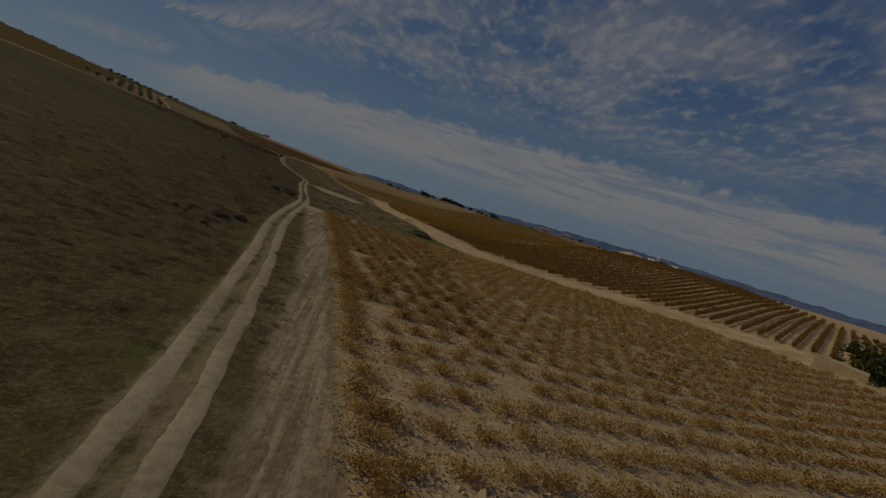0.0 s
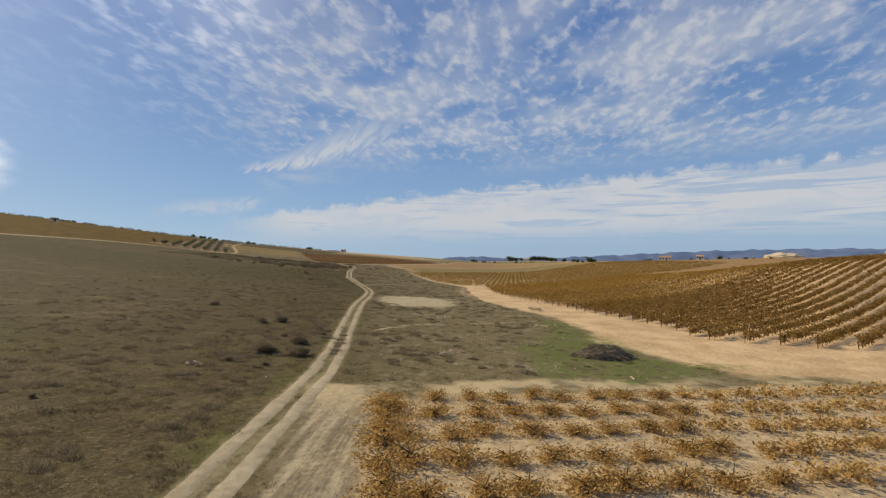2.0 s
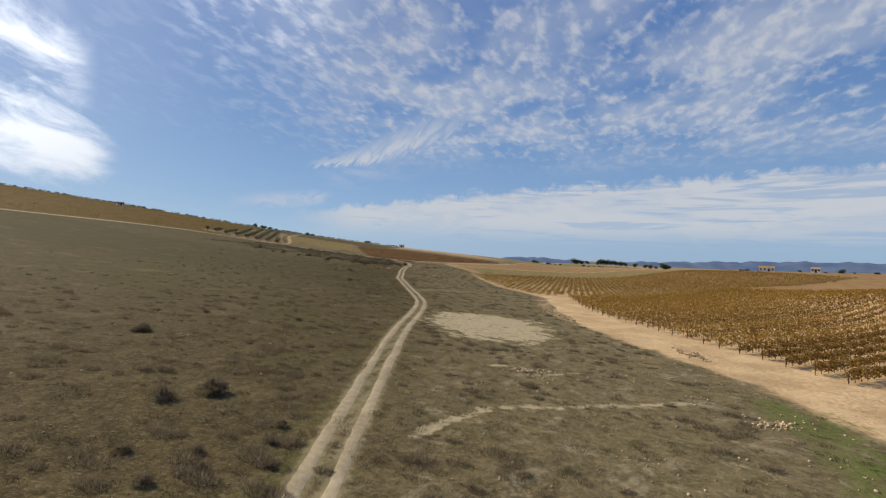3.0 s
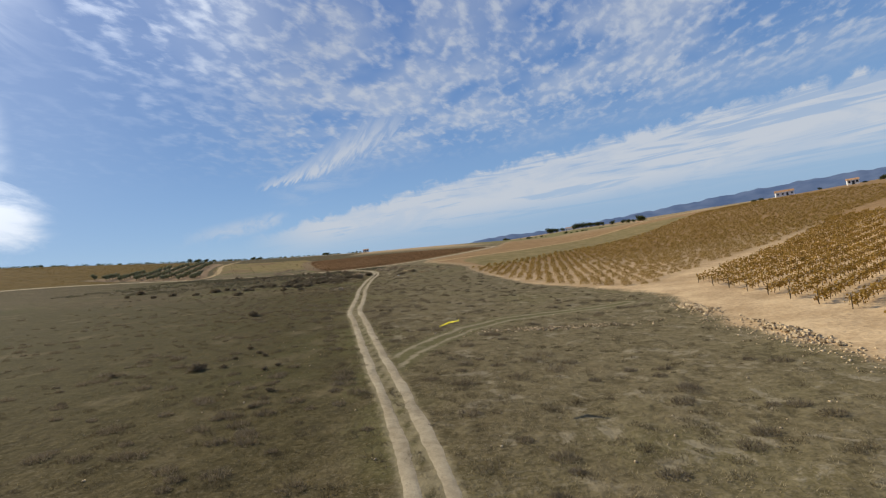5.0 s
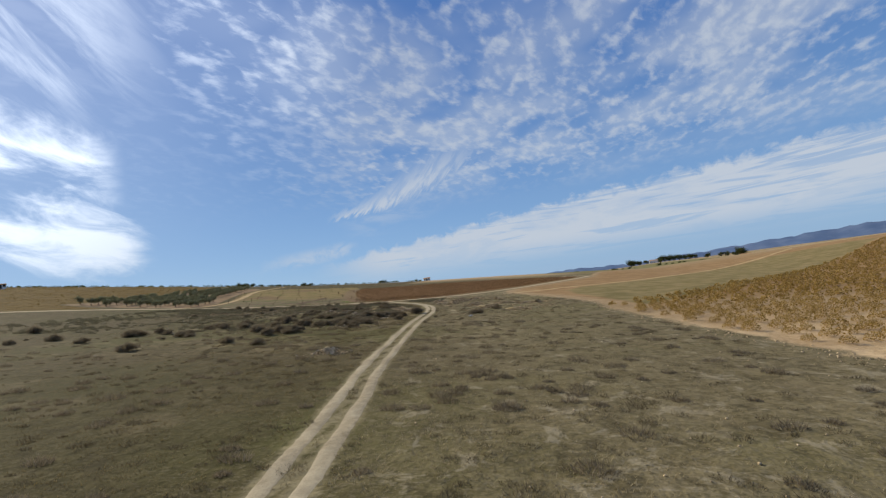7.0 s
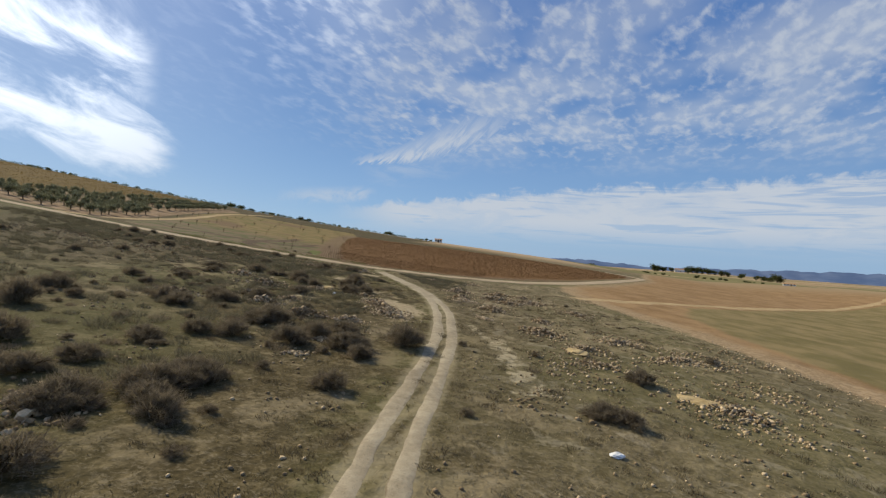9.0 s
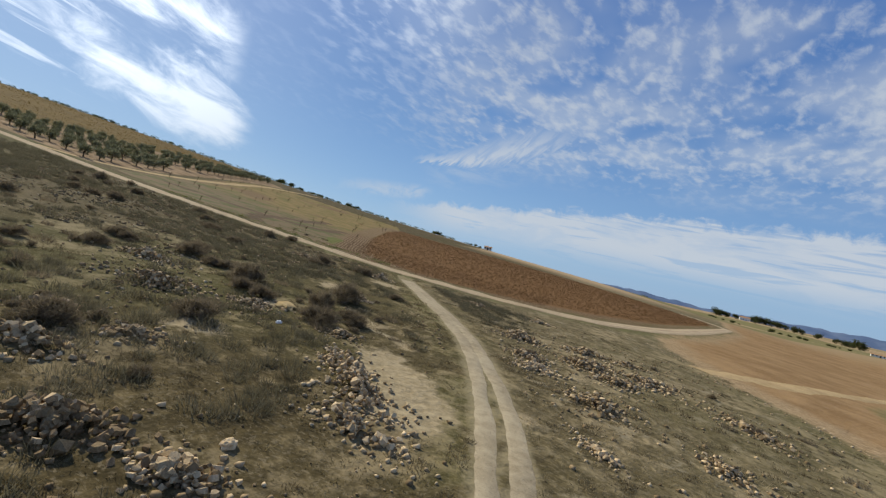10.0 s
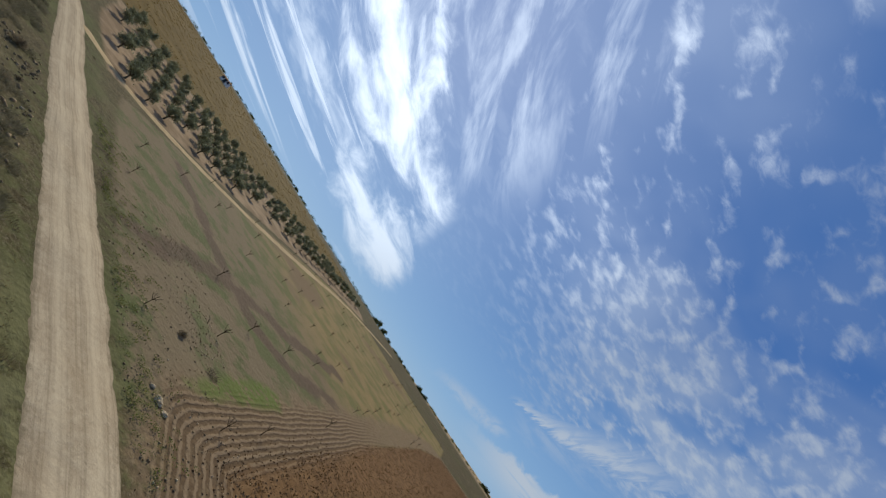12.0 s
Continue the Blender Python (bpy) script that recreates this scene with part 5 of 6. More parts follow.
# Heaps: x, y, length, width, turn, height, stones, share of pale ones, stone size.
# Heaps west of the trail.
for row in ((-59.8, 285.8, 8.6, 2, 136, 0.75, 150, 0.75, 0.22), (-58, 282.9, 3.6, 1.3, 170, 0.4, 40, 0.75, 0.22), (-72, 287.4, 5, 3, 20, 0.6, 80, 0.35, 0.24), (-61.9, 277.5, 4, 2.4, 30, 0.6, 150, 0.12, 0.22),
            (-58.9, 278.1, 2.6, 1.6, 20, 0.45, 85, 0.55, 0.2), (-66.4, 279.4, 3.6, 1.8, 15, 0.5, 70, 0.45, 0.22), (-65.9, 282.2, 2.4, 1.4, 30, 0.35, 40, 0.6, 0.2), (-69, 281.4, 3.2, 1.6, 30, 0.4, 46, 0.35, 0.22),
            (-76.9, 290.6, 3.6, 2, 20, 0.5, 46, 0.5, 0.24), (-57.5, 305.6, 3.6, 3.2, 30, 0.6, 100, 0.6, 0.24),):
    rubble_heap(*row)
# Heaps up to the farm road.
for row in ((-57.8, 317.3, 2.6, 1.4, 0, 0.3, 30, 0.8, 0.24), (-55.9, 300.1, 2.6, 2.6, 30, 0.5, 70, 0.4, 0.24), (-67.6, 299.5, 1.4, 1, 20, 0.3, 30, 0.9, 0.2), (-80.2, 309.4, 3.6, 1.6, 160, 0.4, 46, 0.3, 0.24),
            (-68.2, 289.9, 2.6, 2.2, 20, 0.35, 60, 0.5, 0.2), (-63.2, 290.4, 1.5, 1.2, 20, 0.3, 34, 0.4, 0.2), (-73, 312.5, 2.2, 1.5, 30, 0.5, 44, 0.9, 0.28), (-64, 315.6, 5, 2.6, 0, 0.3, 60, 0.35, 0.24),
            (-72.2, 276.8, 3.4, 2, 20, 0.4, 46, 0.35, 0.22), (-57.6, 272.2, 1.6, 1.2, 20, 0.2, 24, 0.7, 0.18),):
    rubble_heap(*row)
# Heaps below the road.
for row in ((-57.3, 269.1, 1.2, 0.8, 20, 0.15, 10, 0.9, 0.18), (-59.6, 259.2, 3.4, 2.2, 150, 0.4, 50, 0.4, 0.22),):
    rubble_heap(*row)
# Heaps east of the trail.
for row in ((-52.8, 308.2, 4.4, 3, 30, 0.5, 90, 0.45, 0.24), (-52.5, 303.2, 4, 3.4, 30, 0.6, 110, 0.35, 0.24), (-55, 297.7, 2.8, 2, 30, 0.35, 80, 0.98, 0.2), (-49.8, 308.6, 2.2, 1.6, 30, 0.3, 36, 0.5, 0.22),
            (-48.6, 304.4, 5, 3.4, 30, 0.4, 90, 0.45, 0.22), (-50.6, 301.2, 3.4, 2.6, 30, 0.4, 76, 0.5, 0.22), (-51.2, 288.5, 2.8, 1, 130, 0.15, 50, 0.98, 0.16), (-51.6, 294.6, 4, 3, 120, 0.5, 70, 0.4, 0.22),
            (-46.6, 286.4, 4.4, 3, 150, 0.45, 90, 0.4, 0.22), (-46.7, 292, 3.2, 1.8, 120, 0.3, 46, 0.45, 0.2),):
    rubble_heap(*row)
# Heaps towards the tilled land.
for row in ((-40.6, 287.6, 5.6, 1.8, 30, 0.3, 60, 0.7, 0.2), (-43.4, 282.6, 3.6, 2, 40, 0.25, 50, 0.4, 0.18), (-42.6, 278.8, 4, 1.8, 20, 0.25, 50, 0.5, 0.18), (-37, 284.6, 5, 1.8, 30, 0.3, 50, 0.6, 0.22),
            (-37, 274.2, 5, 3, 140, 0.3, 60, 0.5, 0.22), (-43.4, 300.6, 5, 2, 130, 0.3, 50, 0.5, 0.22),):
    rubble_heap(*row)
# Heaps along the vines and the trail.
for row in ((-49.6, 235.9, 3.0, 1.7, 20, 0.45, 60, 0.95, 0.28), (-14, 184.4, 15, 1.6, 0, 0.10, 90, 0.6, 0.15), (0.4, 188.6, 8, 2.6, 92, 0.3, 110, 0.85, 0.3), (1.2, 176, 13, 2.2, 90, 0.25, 140, 0.85, 0.28),
            (2.2, 160, 17, 2.4, 97, 0.25, 150, 0.85, 0.28), (-4.2, 116, 3.2, 1.2, 10, 0.12, 34, 0.85, 0.18), (-18.0, 81.9, 1, 0.5, 10, 0.12, 9, 0.98, 0.24), (8, 13.2, 4.4, 2.4, 10, 0.6, 70, 0.85, 0.3),):
    rubble_heap(*row)
# Low stony banks at the field edge.
for row in ((12.4, 131.9, 8, 2, 100, 0.25, 80, 0.85, 0.26), (9.3, 109.9, 2.6, 1.4, 30, 0.12, 26, 0.9, 0.2), (-1.3, 91.6, 2, 1.2, 30, 0.1, 20, 0.9, 0.16)):
    rubble_heap(*row)

# Loose stones over the rubble ground and along the road's verge.
def loose_stones(name, n, x0, x1, y0, y1, size, label, mat, patchy=0.5):
    x, y = rng.uniform(x0, x1, n), rng.uniform(y0, y1, n)
    strew(name, x, y, size, label, mat, patchy)


def strew(name, x, y, size, label, mat, patchy):
    n = len(x)
    ok = (line_side(x, y, TRAIL)[0] > 1.5) & (line_side(x, y, ROAD)[0] > 2.4) & (inside(x, y, PLOTS["farmland"]) < 0.5)
    ok &= rng.random(n) < (1 - patchy) + patchy * (np.sin(0.55 * x + 1.6 * np.sin(0.3 * y)) * np.sin(0.48 * y + np.sin(0.4 * x)) > 0.15)
    x, y = x[ok], y[ok]
    s = size * np.minimum(2.0, rng.lognormal(0, 0.45, len(x)))
    a, tip, z = rng.uniform(0, 6.2832, len(x)), rng.uniform(-0.6, 0.6, len(x)), land(x, y)
    places, corners, count = [], [], 0
    for k in range(5):
        pick = np.arange(len(x)) % 5 == k
        base = np.array([v.co for v in stones_pale[k].vertices])
        tris = np.array([p.vertices for p in stones_pale[k].polygons])
        b = base[None] * s[pick][:, None, None]
        c, sn, ct, st = (f(q[pick])[:, None] for f, q in ((np.cos, a), (np.sin, a), (np.cos, tip), (np.sin, tip)))
        bx, by, bz = b[..., 0] * ct + b[..., 2] * st, b[..., 1], b[..., 2] * ct - b[..., 0] * st
        places.append(np.stack([bx * c - by * sn + x[pick][:, None], bx * sn + by * c + y[pick][:, None], bz + z[pick][:, None] + 0.02], -1).reshape(-1, 3))
        corners.append((tris[None] + count + (np.arange(pick.sum()) * len(base))[:, None, None]).ravel())
        count += len(places[-1])
    me = mesh_from(name, np.concatenate(places), np.concatenate(corners), 3)
    me.materials.append(mat)
    tagged(new(name, me), label, "stones", kind="stuff")


# Dull rubble lies thick on the slope below the farm road.
loose_stones("loose_stones", 5200, -118, -75, 290, 318, 0.14, "dull rubble strewn below the farm road", dull_stone, 0.75)
loose_stones("loose_stones", 500, -112, -76, 290, 318, 0.12, "pale rubble strewn below the farm road", pale_stone, 0.8)
# Weeds, stones and clods beyond the farm road.
weed_leaf = simple("olive_weed_leaf", (0.110, 0.118, 0.038), (0.200, 0.200, 0.072), 2.0, 0.9, 0.0, vary=0.3, thin=0.4)
wx, wy = rng.uniform(-118, -79, 2600), rng.uniform(320, 333, 2600)
from_road = line_side(wx, wy, ROAD)[0]
ok = (wy > 321.5) & (from_road > 2.5) & (from_road < 3.4 + 3.2 * rng.random(2600) ** 2) & (rng.random(2600) < 0.35 + 0.65 * (np.sin(0.7 * wx + np.sin(1.1 * wy)) > 0))
weeds = merged_clumps("verge_weeds", rng, wx[ok], wy[ok], 30, 0.28, 0.11, 0.038)
weeds.materials.append(weed_leaf)
tagged(new("verge_weeds", weeds), "low green weeds along the farm road's verge", "weeds", kind="stuff")
loose_stones("loose_stones", 1500, -108, -79, 322, 333, 0.055, "dull small stones on the road's verge", dull_stone, 0.5)
loose_stones("loose_stones", 380, -100, -79, 322, 333, 0.055, "pale small stones on the road's verge", pale_stone, 0.6)
turned_clod = simple("dark_turned_clod", (0.098, 0.056, 0.027), (0.185, 0.114, 0.060), 6.0, 0.95, 0.5)
cx, cy = rng.uniform(-96, -60, 9000), rng.uniform(326, 350, 9000)
ok = inside(cx, cy, PLOTS["brown_field"]) > -0.8 + rng.normal(0, 0.5, 9000)
strew("clods", cx[ok], cy[ok], 0.055, "dark clods of freshly turned soil", turned_clod, 0.1)
# Pale stones picked off the soil lie along the field's edge.
edge_fine = smooth_line(EDGE[8:], 0.1)
k = rng.integers(0, len(edge_fine), 2600)
strew("edge_stones", edge_fine[k, 0] - 0.5 + rng.normal(0, 0.7, 2600), edge_fine[k, 1] + rng.normal(0, 0.5, 2600), 0.075, "pale stones cleared to the field's edge", pale_stone, 0.55)
# Broken bits spread round the foot of every heap.
for mat, share, label in ((dull_stone, 0, "dull broken bits spread round rubble heaps"), (pale_stone, 1, "pale broken bits spread round rubble heaps")):
    px, py = [], []
    for x, y, long, wide, turn, pale in HEAPS:
        n = int((30 + 13 * long * wide) * (pale if share else 1 - pale))
        u, v, a = rng.normal(0, 0.30, n) * long, rng.normal(0, 0.36, n) * wide, radians(turn)
        px.append(x + u * math.cos(a) - v * math.sin(a))
        py.append(y + u * math.sin(a) + v * math.cos(a))
    strew("loose_stones", np.concatenate(px), np.concatenate(py), 0.105, label, mat, 0.0)
loose_stones("loose_stones", 6500, -96, -31, 252, 318, 0.095, "loose dull stones strewn over quarry ground", dull_stone, 0.92)
loose_stones("loose_stones", 2800, -92, -31, 254, 316, 0.075, "loose pale stones strewn over quarry ground", pale_stone, 0.85)
loose_stones("loose_stones", 1500, -40, 6, 78, 245, 0.06, "a few loose pale stones in dry grass", pale_stone, 0.3)
loose_stones("loose_stones", 700, -8, 13, 80, 134, 0.085, "loose pale stones by the field edge", pale_stone, 0.8)
loose_stones("loose_stones", 1300, -46, -29, 270, 290, 0.10, "broken limestone strewn below the tilled land", pale_stone, 0.9)
loose_stones("loose_stones", 1700, -47, -29, 268, 294, 0.11, "dull broken stones strewn below the tilled land", dull_stone, 0.9)


# ---- dry grass ----
def turf_places(n, y0, y1, half, thin_out):
    """Places on the open steppe, thinning out away from the trail."""
    y = rng.uniform(y0, y1, n)
    off = rng.normal(0, 1, n) * thin_out
    x = trail_x(y) + off
    clear = (np.abs(off) < half) & (np.abs(np.abs(off) - 0.61) > 0.36 + 0.1 * rng.random(n)) & (line_side(x, y, ROAD)[0] > 2.4) & (line_side(x, y, ARC)[0] > 1.3)
    for key, border in (("farmland", -0.4), ("vineyard", -0.3), ("bare_track", 0.2), ("salt_patch", -0.3), ("headland", 0.0), ("gravel_pad", -0.2), ("sapling_field", 0.0), ("brown_field", 0.0), ("grove_soil", 0.0)):
        clear &= inside(x, y, PLOTS[key]) < border + rng.normal(0, 0.3, n)
    clear &= (y < 281) | (np.abs(off) > 1.1)
    clear &= (np.hypot(x + 70.8, y - 301.2) > 1.5) & (np.hypot(x + 70.9, y - 309.6) > 1.9)
    # Tufts gather in patches.
    clear &= rng.random(n) < 0.45 + 0.4 * np.sin(0.9 * x + 2 * np.sin(0.4 * y)) * np.sin(0.8 * y + np.sin(0.5 * x))
    return x[clear], y[clear]


def grass(x, y, tall, mat, label):
    blades = 4
    k = np.repeat(np.arange(len(x)), blades)
    tallness = (tall * rng.lognormal(0, 0.35, len(x)))[k]
    px, py = x[k] + rng.normal(0, 0.08, len(k)), y[k] + rng.normal(0, 0.08, len(k))
    a, lean = rng.uniform(0, 6.2832, len(k)), rng.uniform(0.6, 1.9, len(k)) * tallness
    z, w = land(px, py) - 0.01, 0.007 + 0.010 * rng.random(len(k))
    nx, ny = -np.sin(a), np.cos(a)
    co = np.stack([np.stack([px - nx * w, py - ny * w, z], -1), np.stack([px + nx * w, py + ny * w, z], -1),
                   np.stack([px + np.cos(a) * lean, py + np.sin(a) * lean, z + tallness], -1)], 1)
    me = mesh_from("dry_grass", co, np.arange(3 * len(k)), 3)
    me.materials.append(mat)
    tagged(new("dry_grass", me), label, "grass", kind="stuff")


tx, ty = turf_places(350000, 30, 322, 45, 12.0)
is_west = trail_x(ty) - tx + rng.normal(0, 1.5, len(tx)) > 0
grass(tx[is_west], ty[is_west], 0.062, west_blade, "short olive-brown grass on the slope")
grass(tx[~is_west], ty[~is_west], 0.070, east_blade, "short grey-tan grass by the trail")

# Dark dead tufts dotted over the steppe.
tx, ty = turf_places(15000, 18, 322, 90, 22.0)
tufts = stalk_clumps("dead_tufts", rng, tx, ty, 60, 0.36, 0.19, 0.0095)
tufts.materials.append(tuft_twig)
tagged(new("dead_tufts", tufts), "small dead grey-brown tufts dotted over grass", "grass", kind="stuff")


# ---- distance: hills and the far plain's houses and trees ----
def hills():
    """A range low on the horizon, beyond the plain, coloured as if seen through haze."""
    m, n, shader = material("haze_coloured_hills", 1.0)
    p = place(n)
    # Distance haze is put into the base colour as blue.
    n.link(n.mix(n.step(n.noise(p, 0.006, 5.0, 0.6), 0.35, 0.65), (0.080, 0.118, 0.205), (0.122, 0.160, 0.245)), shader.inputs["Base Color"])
    co, faces, cols = [], [], 260
    turns = np.linspace(12, -95, cols)
    tops = np.interp(-turns, (-12, -4, 1, 5, 9, 14, 20, 27, 34, 42, 60, 95), (5, 18, 44, 30, 16, 34, 52, 74, 84, 80, 70, 40))
    tops = 0.95 * tops + 4 * np.sin(turns * 1.7) + 3 * np.sin(turns * 4.1 + 1) + 1.5 * np.sin(turns * 9.7)
    for a, h in zip(np.radians(turns), tops):
        for far, up in ((3900, -20), (4050, 0.45 * h), (4200, h), (4400, 0.8 * h), (4550, -20)):
            co.append((-math.sin(a) * far, 150 + math.cos(a) * far, up))
    for k in range(cols - 1):
        for j in range(4):
            faces.append((5 * k + j, 5 * k + j + 1, 5 * k + j + 6, 5 * k + j + 5))
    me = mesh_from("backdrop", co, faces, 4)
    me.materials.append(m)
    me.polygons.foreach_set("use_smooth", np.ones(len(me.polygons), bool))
    return tagged(new("backdrop", me), "low hills beyond the plain, blue haze put into their colour", "hills", kind="structure")


hills()


def boxed(bm, x0, x1, y0, y1, z0, z1):
    v = [bm.verts.new(p) for p in ((x0, y0, z0), (x1, y0, z0), (x1, y1, z0), (x0, y1, z0), (x0, y0, z1), (x1, y0, z1), (x1, y1, z1), (x0, y1, z1))]
    for f in ((3, 2, 1, 0), (4, 5, 6, 7), (0, 1, 5, 4), (1, 2, 6, 5), (2, 3, 7, 6), (3, 0, 4, 7)):
        bm.faces.new([v[i] for i in f])
    return bm


def gable(bm, x0, x1, y0, y1, z, rise_by, over=0.3):
    """A pitched roof with eaves, its ridge along x."""
    x0, x1, y0, y1 = x0 - over, x1 + over, y0 - over, y1 + over
    ym = (y0 + y1) / 2
    v = [bm.verts.new(p) for p in ((x0, y0, z), (x1, y0, z), (x1, y1, z), (x0, y1, z), (x0, ym, z + rise_by), (x1, ym, z + rise_by))]
    for f in ((0, 1, 5, 4), (2, 3, 4, 5), (3, 0, 4), (1, 2, 5), (3, 2, 1, 0)):
        bm.faces.new([v[i] for i in f])
    return bm


def house(x, y, turn, long, deep, high, wall, label, windows=3, lean_to=False, roof=None):
    h = thing("farmhouse", label, "house")
    part("wall", boxed(bmesh.new(), -long / 2, long / 2, -deep / 2, deep / 2, -1.0, high), wall, h)
    part("roof", gable(bmesh.new(), -long / 2, long / 2, -deep / 2, deep / 2, high, deep * 0.22), roof or clay_roof, h, "low pitched roof")
    for k in range(windows):
        cx = -long / 2 + long * (k + 0.5) / windows
        if k == windows // 2:
            part("door", boxed(bmesh.new(), cx - 0.6, cx + 0.6, -deep / 2 - 0.06, -deep / 2 + 0.02, 0, 2.1), dark_glass, h)
        else:
            part("window", boxed(bmesh.new(), cx - 0.5, cx + 0.5, -deep / 2 - 0.06, -deep / 2 + 0.02, 1.0, 2.2), dark_glass, h)
    if lean_to:
        part("annexe", boxed(bmesh.new(), long / 2, long / 2 + 5, -deep / 2 + 0.5, deep / 2 - 0.5, -1.0, high * 0.65), wall, h)
        part("annexe_roof", gable(bmesh.new(), long / 2, long / 2 + 5, -deep / 2 + 0.5, deep / 2 - 0.5, high * 0.65, deep * 0.15), clay_roof, h)
    h.matrix_basis = pose(x, y, land_at(x, y), 0, 0, turn)
    return h


house(182, 474, -25, 10, 6, 2.8, white_wall, "low pale farmhouse among trees above the vines", 4)
house(186, 421, -30, 5, 4, 2.6, white_wall, "small pale barn beside dark trees", 3)
house(129, 196, -40, 2.3, 2.1, 1.5, white_wall, "small whitewashed hut on the vineyard ridge", 0, roof=white_wall)
house(136, 188.3, -40, 2.4, 1.9, 1.2, white_wall, "whitewashed tool shed on the vineyard ridge", 0, roof=white_wall)
house(152, 1127, -8, 14, 8, 4.5, white_wall, "white farmhouse beside dark trees on the plain", 4)
house(-105, 1748, 0, 20, 10, 6.0, white_wall, "white house alone on the far ridge", 4)
house(215, 880, -15, 12, 4, 2.2, white_wall, "low white shed at the edge of a tan plot", 4)
house(-289, 371, 60, 4.2, 3, 2.0, white_wall, "small pale shed in the golden hillside vines", 3)
house(-150, 640, 10, 6, 4, 2.4, white_wall, "small white cottage on the skyline", 3)

tower = thing("water_tower", "slim white water tower beside a bush", "tower")
bm = boxed(bmesh.new(), -0.6, 0.6, -0.6, 0.6, -1, 3.3)
part("shaft", bm, white_wall, tower)
part("cap", gable(bmesh.new(), -0.6, 0.6, -0.6, 0.6, 3.3, 0.4, 0.15), white_wall, tower)
tower.matrix_basis = pose(131.3, 194.4, land_at(131.3, 194.4), 0, 0, -40)

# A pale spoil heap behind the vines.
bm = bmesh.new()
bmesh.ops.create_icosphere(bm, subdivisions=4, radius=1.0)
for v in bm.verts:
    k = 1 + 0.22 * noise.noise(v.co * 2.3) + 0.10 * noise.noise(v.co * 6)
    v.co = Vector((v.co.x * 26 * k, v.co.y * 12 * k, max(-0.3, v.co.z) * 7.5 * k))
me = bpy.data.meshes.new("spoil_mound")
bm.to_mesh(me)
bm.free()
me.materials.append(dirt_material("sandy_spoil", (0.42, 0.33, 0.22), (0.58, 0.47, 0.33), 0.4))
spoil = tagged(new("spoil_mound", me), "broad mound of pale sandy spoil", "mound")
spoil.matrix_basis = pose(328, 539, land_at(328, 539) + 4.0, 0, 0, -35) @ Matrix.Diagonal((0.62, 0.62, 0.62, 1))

# Trees on the skyline and about the farms: x, y, size.
far_tree = olive_tree(900, -298, 559, dark_leaf, "dark round tree on the skyline", "trees along the skyline", "tree", "tree", 1.15)
far_tree.matrix_basis = on_land(-298, 559, 0, 1.35, 0.5)
more = olive_tree(901, -292, 562, dark_leaf, "dark round tree on the skyline", "trees along the skyline", "tree", "tree", 1.35)
more.matrix_basis = on_land(-292, 562, 40, 1.0, 0.5)
HILL_TREES = ((-365, 463, 1.6), (-361, 466, 1.1), (-358, 468, 1.5), (-347, 474, 1.7), (-325, 484, 1.0), (-300, 494, 0.8), (-264, 518, 2.3), (-260, 524, 1.9), (-256, 530, 1.2), (-252, 537, 1.6), (-249, 542, 1.8),
              (-246, 546, 1.2), (-237, 560, 1.9), (-235, 564, 1.7), (-233, 566, 1.4), (-222, 578, 0.9), (-217, 585, 1.0), (-182, 598, 1.7), (-179, 598, 1.9), (-176, 600, 1.3), (-153, 600, 1.2), (-149, 600, 1.5),
              (-146, 602, 1.0), (-453, 503, 1.2), (-444, 470, 1.5), (-432, 420, 1.3), (-426, 380, 1.1), (-440, 340, 1.6), (-418, 400, 0.9), (-436, 362, 0.8), (-404, 430, 1.2), (-392, 440, 0.9), (-380, 452, 1.0))
FARM_TREES = ((190, 418, 1.1), (198, 416, 1.6), (204, 414, 0.8), (214, 410, 1.2), (218, 407, 0.7),
              (228, 403, 0.8), (174, 487, 1.9), (171, 490, 1.5), (207, 478, 1.3), (132, 193, 1.7), (130.4, 194.4, 1.5), (80, 58, 3.4), (85, 61, 2.4))
BANK_BUSHES = ((23, 725, 0.8), (32, 728, 2.4), (35, 729, 2.0), (42, 731, 1.3), (49, 732, 1.6), (55, 734, 1), (81, 742, 1.9), (88, 744, 1.7), (96, 746, 1.6), (103, 748, 1.9), (108, 749, 1.5), (127, 755, 2.2), (130, 756, 1.6),
               (135, 757, 1.0), (143, 759, 1.2), (335, 1242, 5.5))
PLAIN_TREES = ((114, 1135, 4.2), (118, 1133, 4.6), (127, 1132, 3), (138, 1120, 3.2), (165, 1127, 4), (172, 1127, 4.2), (180, 1126, 4), (188, 1124, 3.8), (195, 1122, 3.6), (204, 1120, 3.6),
              (191, 1040, 3), (198, 1036, 3.2), (215, 1030, 2.6), (232, 1022, 3), (240, 1018, 2.6), (150, 1060, 2.6), (284, 1087, 4.6), (253, 1030, 2.4), (43, 1747, 5), (55, 1745, 4.6),
              (-95, 1745, 5), (-122, 1746, 5.4))
for k, (x, y, s) in enumerate(HILL_TREES + FARM_TREES + PLAIN_TREES + BANK_BUSHES):
    low = 1.0 if y > 1000 else 0.62 + 0.38 * ((k * 37) % 10) / 10
    grown = (0.72 if y > 1000 else 0.5) * s
    copy_thing((far_tree, more)[k % 2], on_land(x, y, 47 * k % 360, grown, 0.6 * s) @ Matrix.Diagonal((1.25, 1.25, low, 1)))

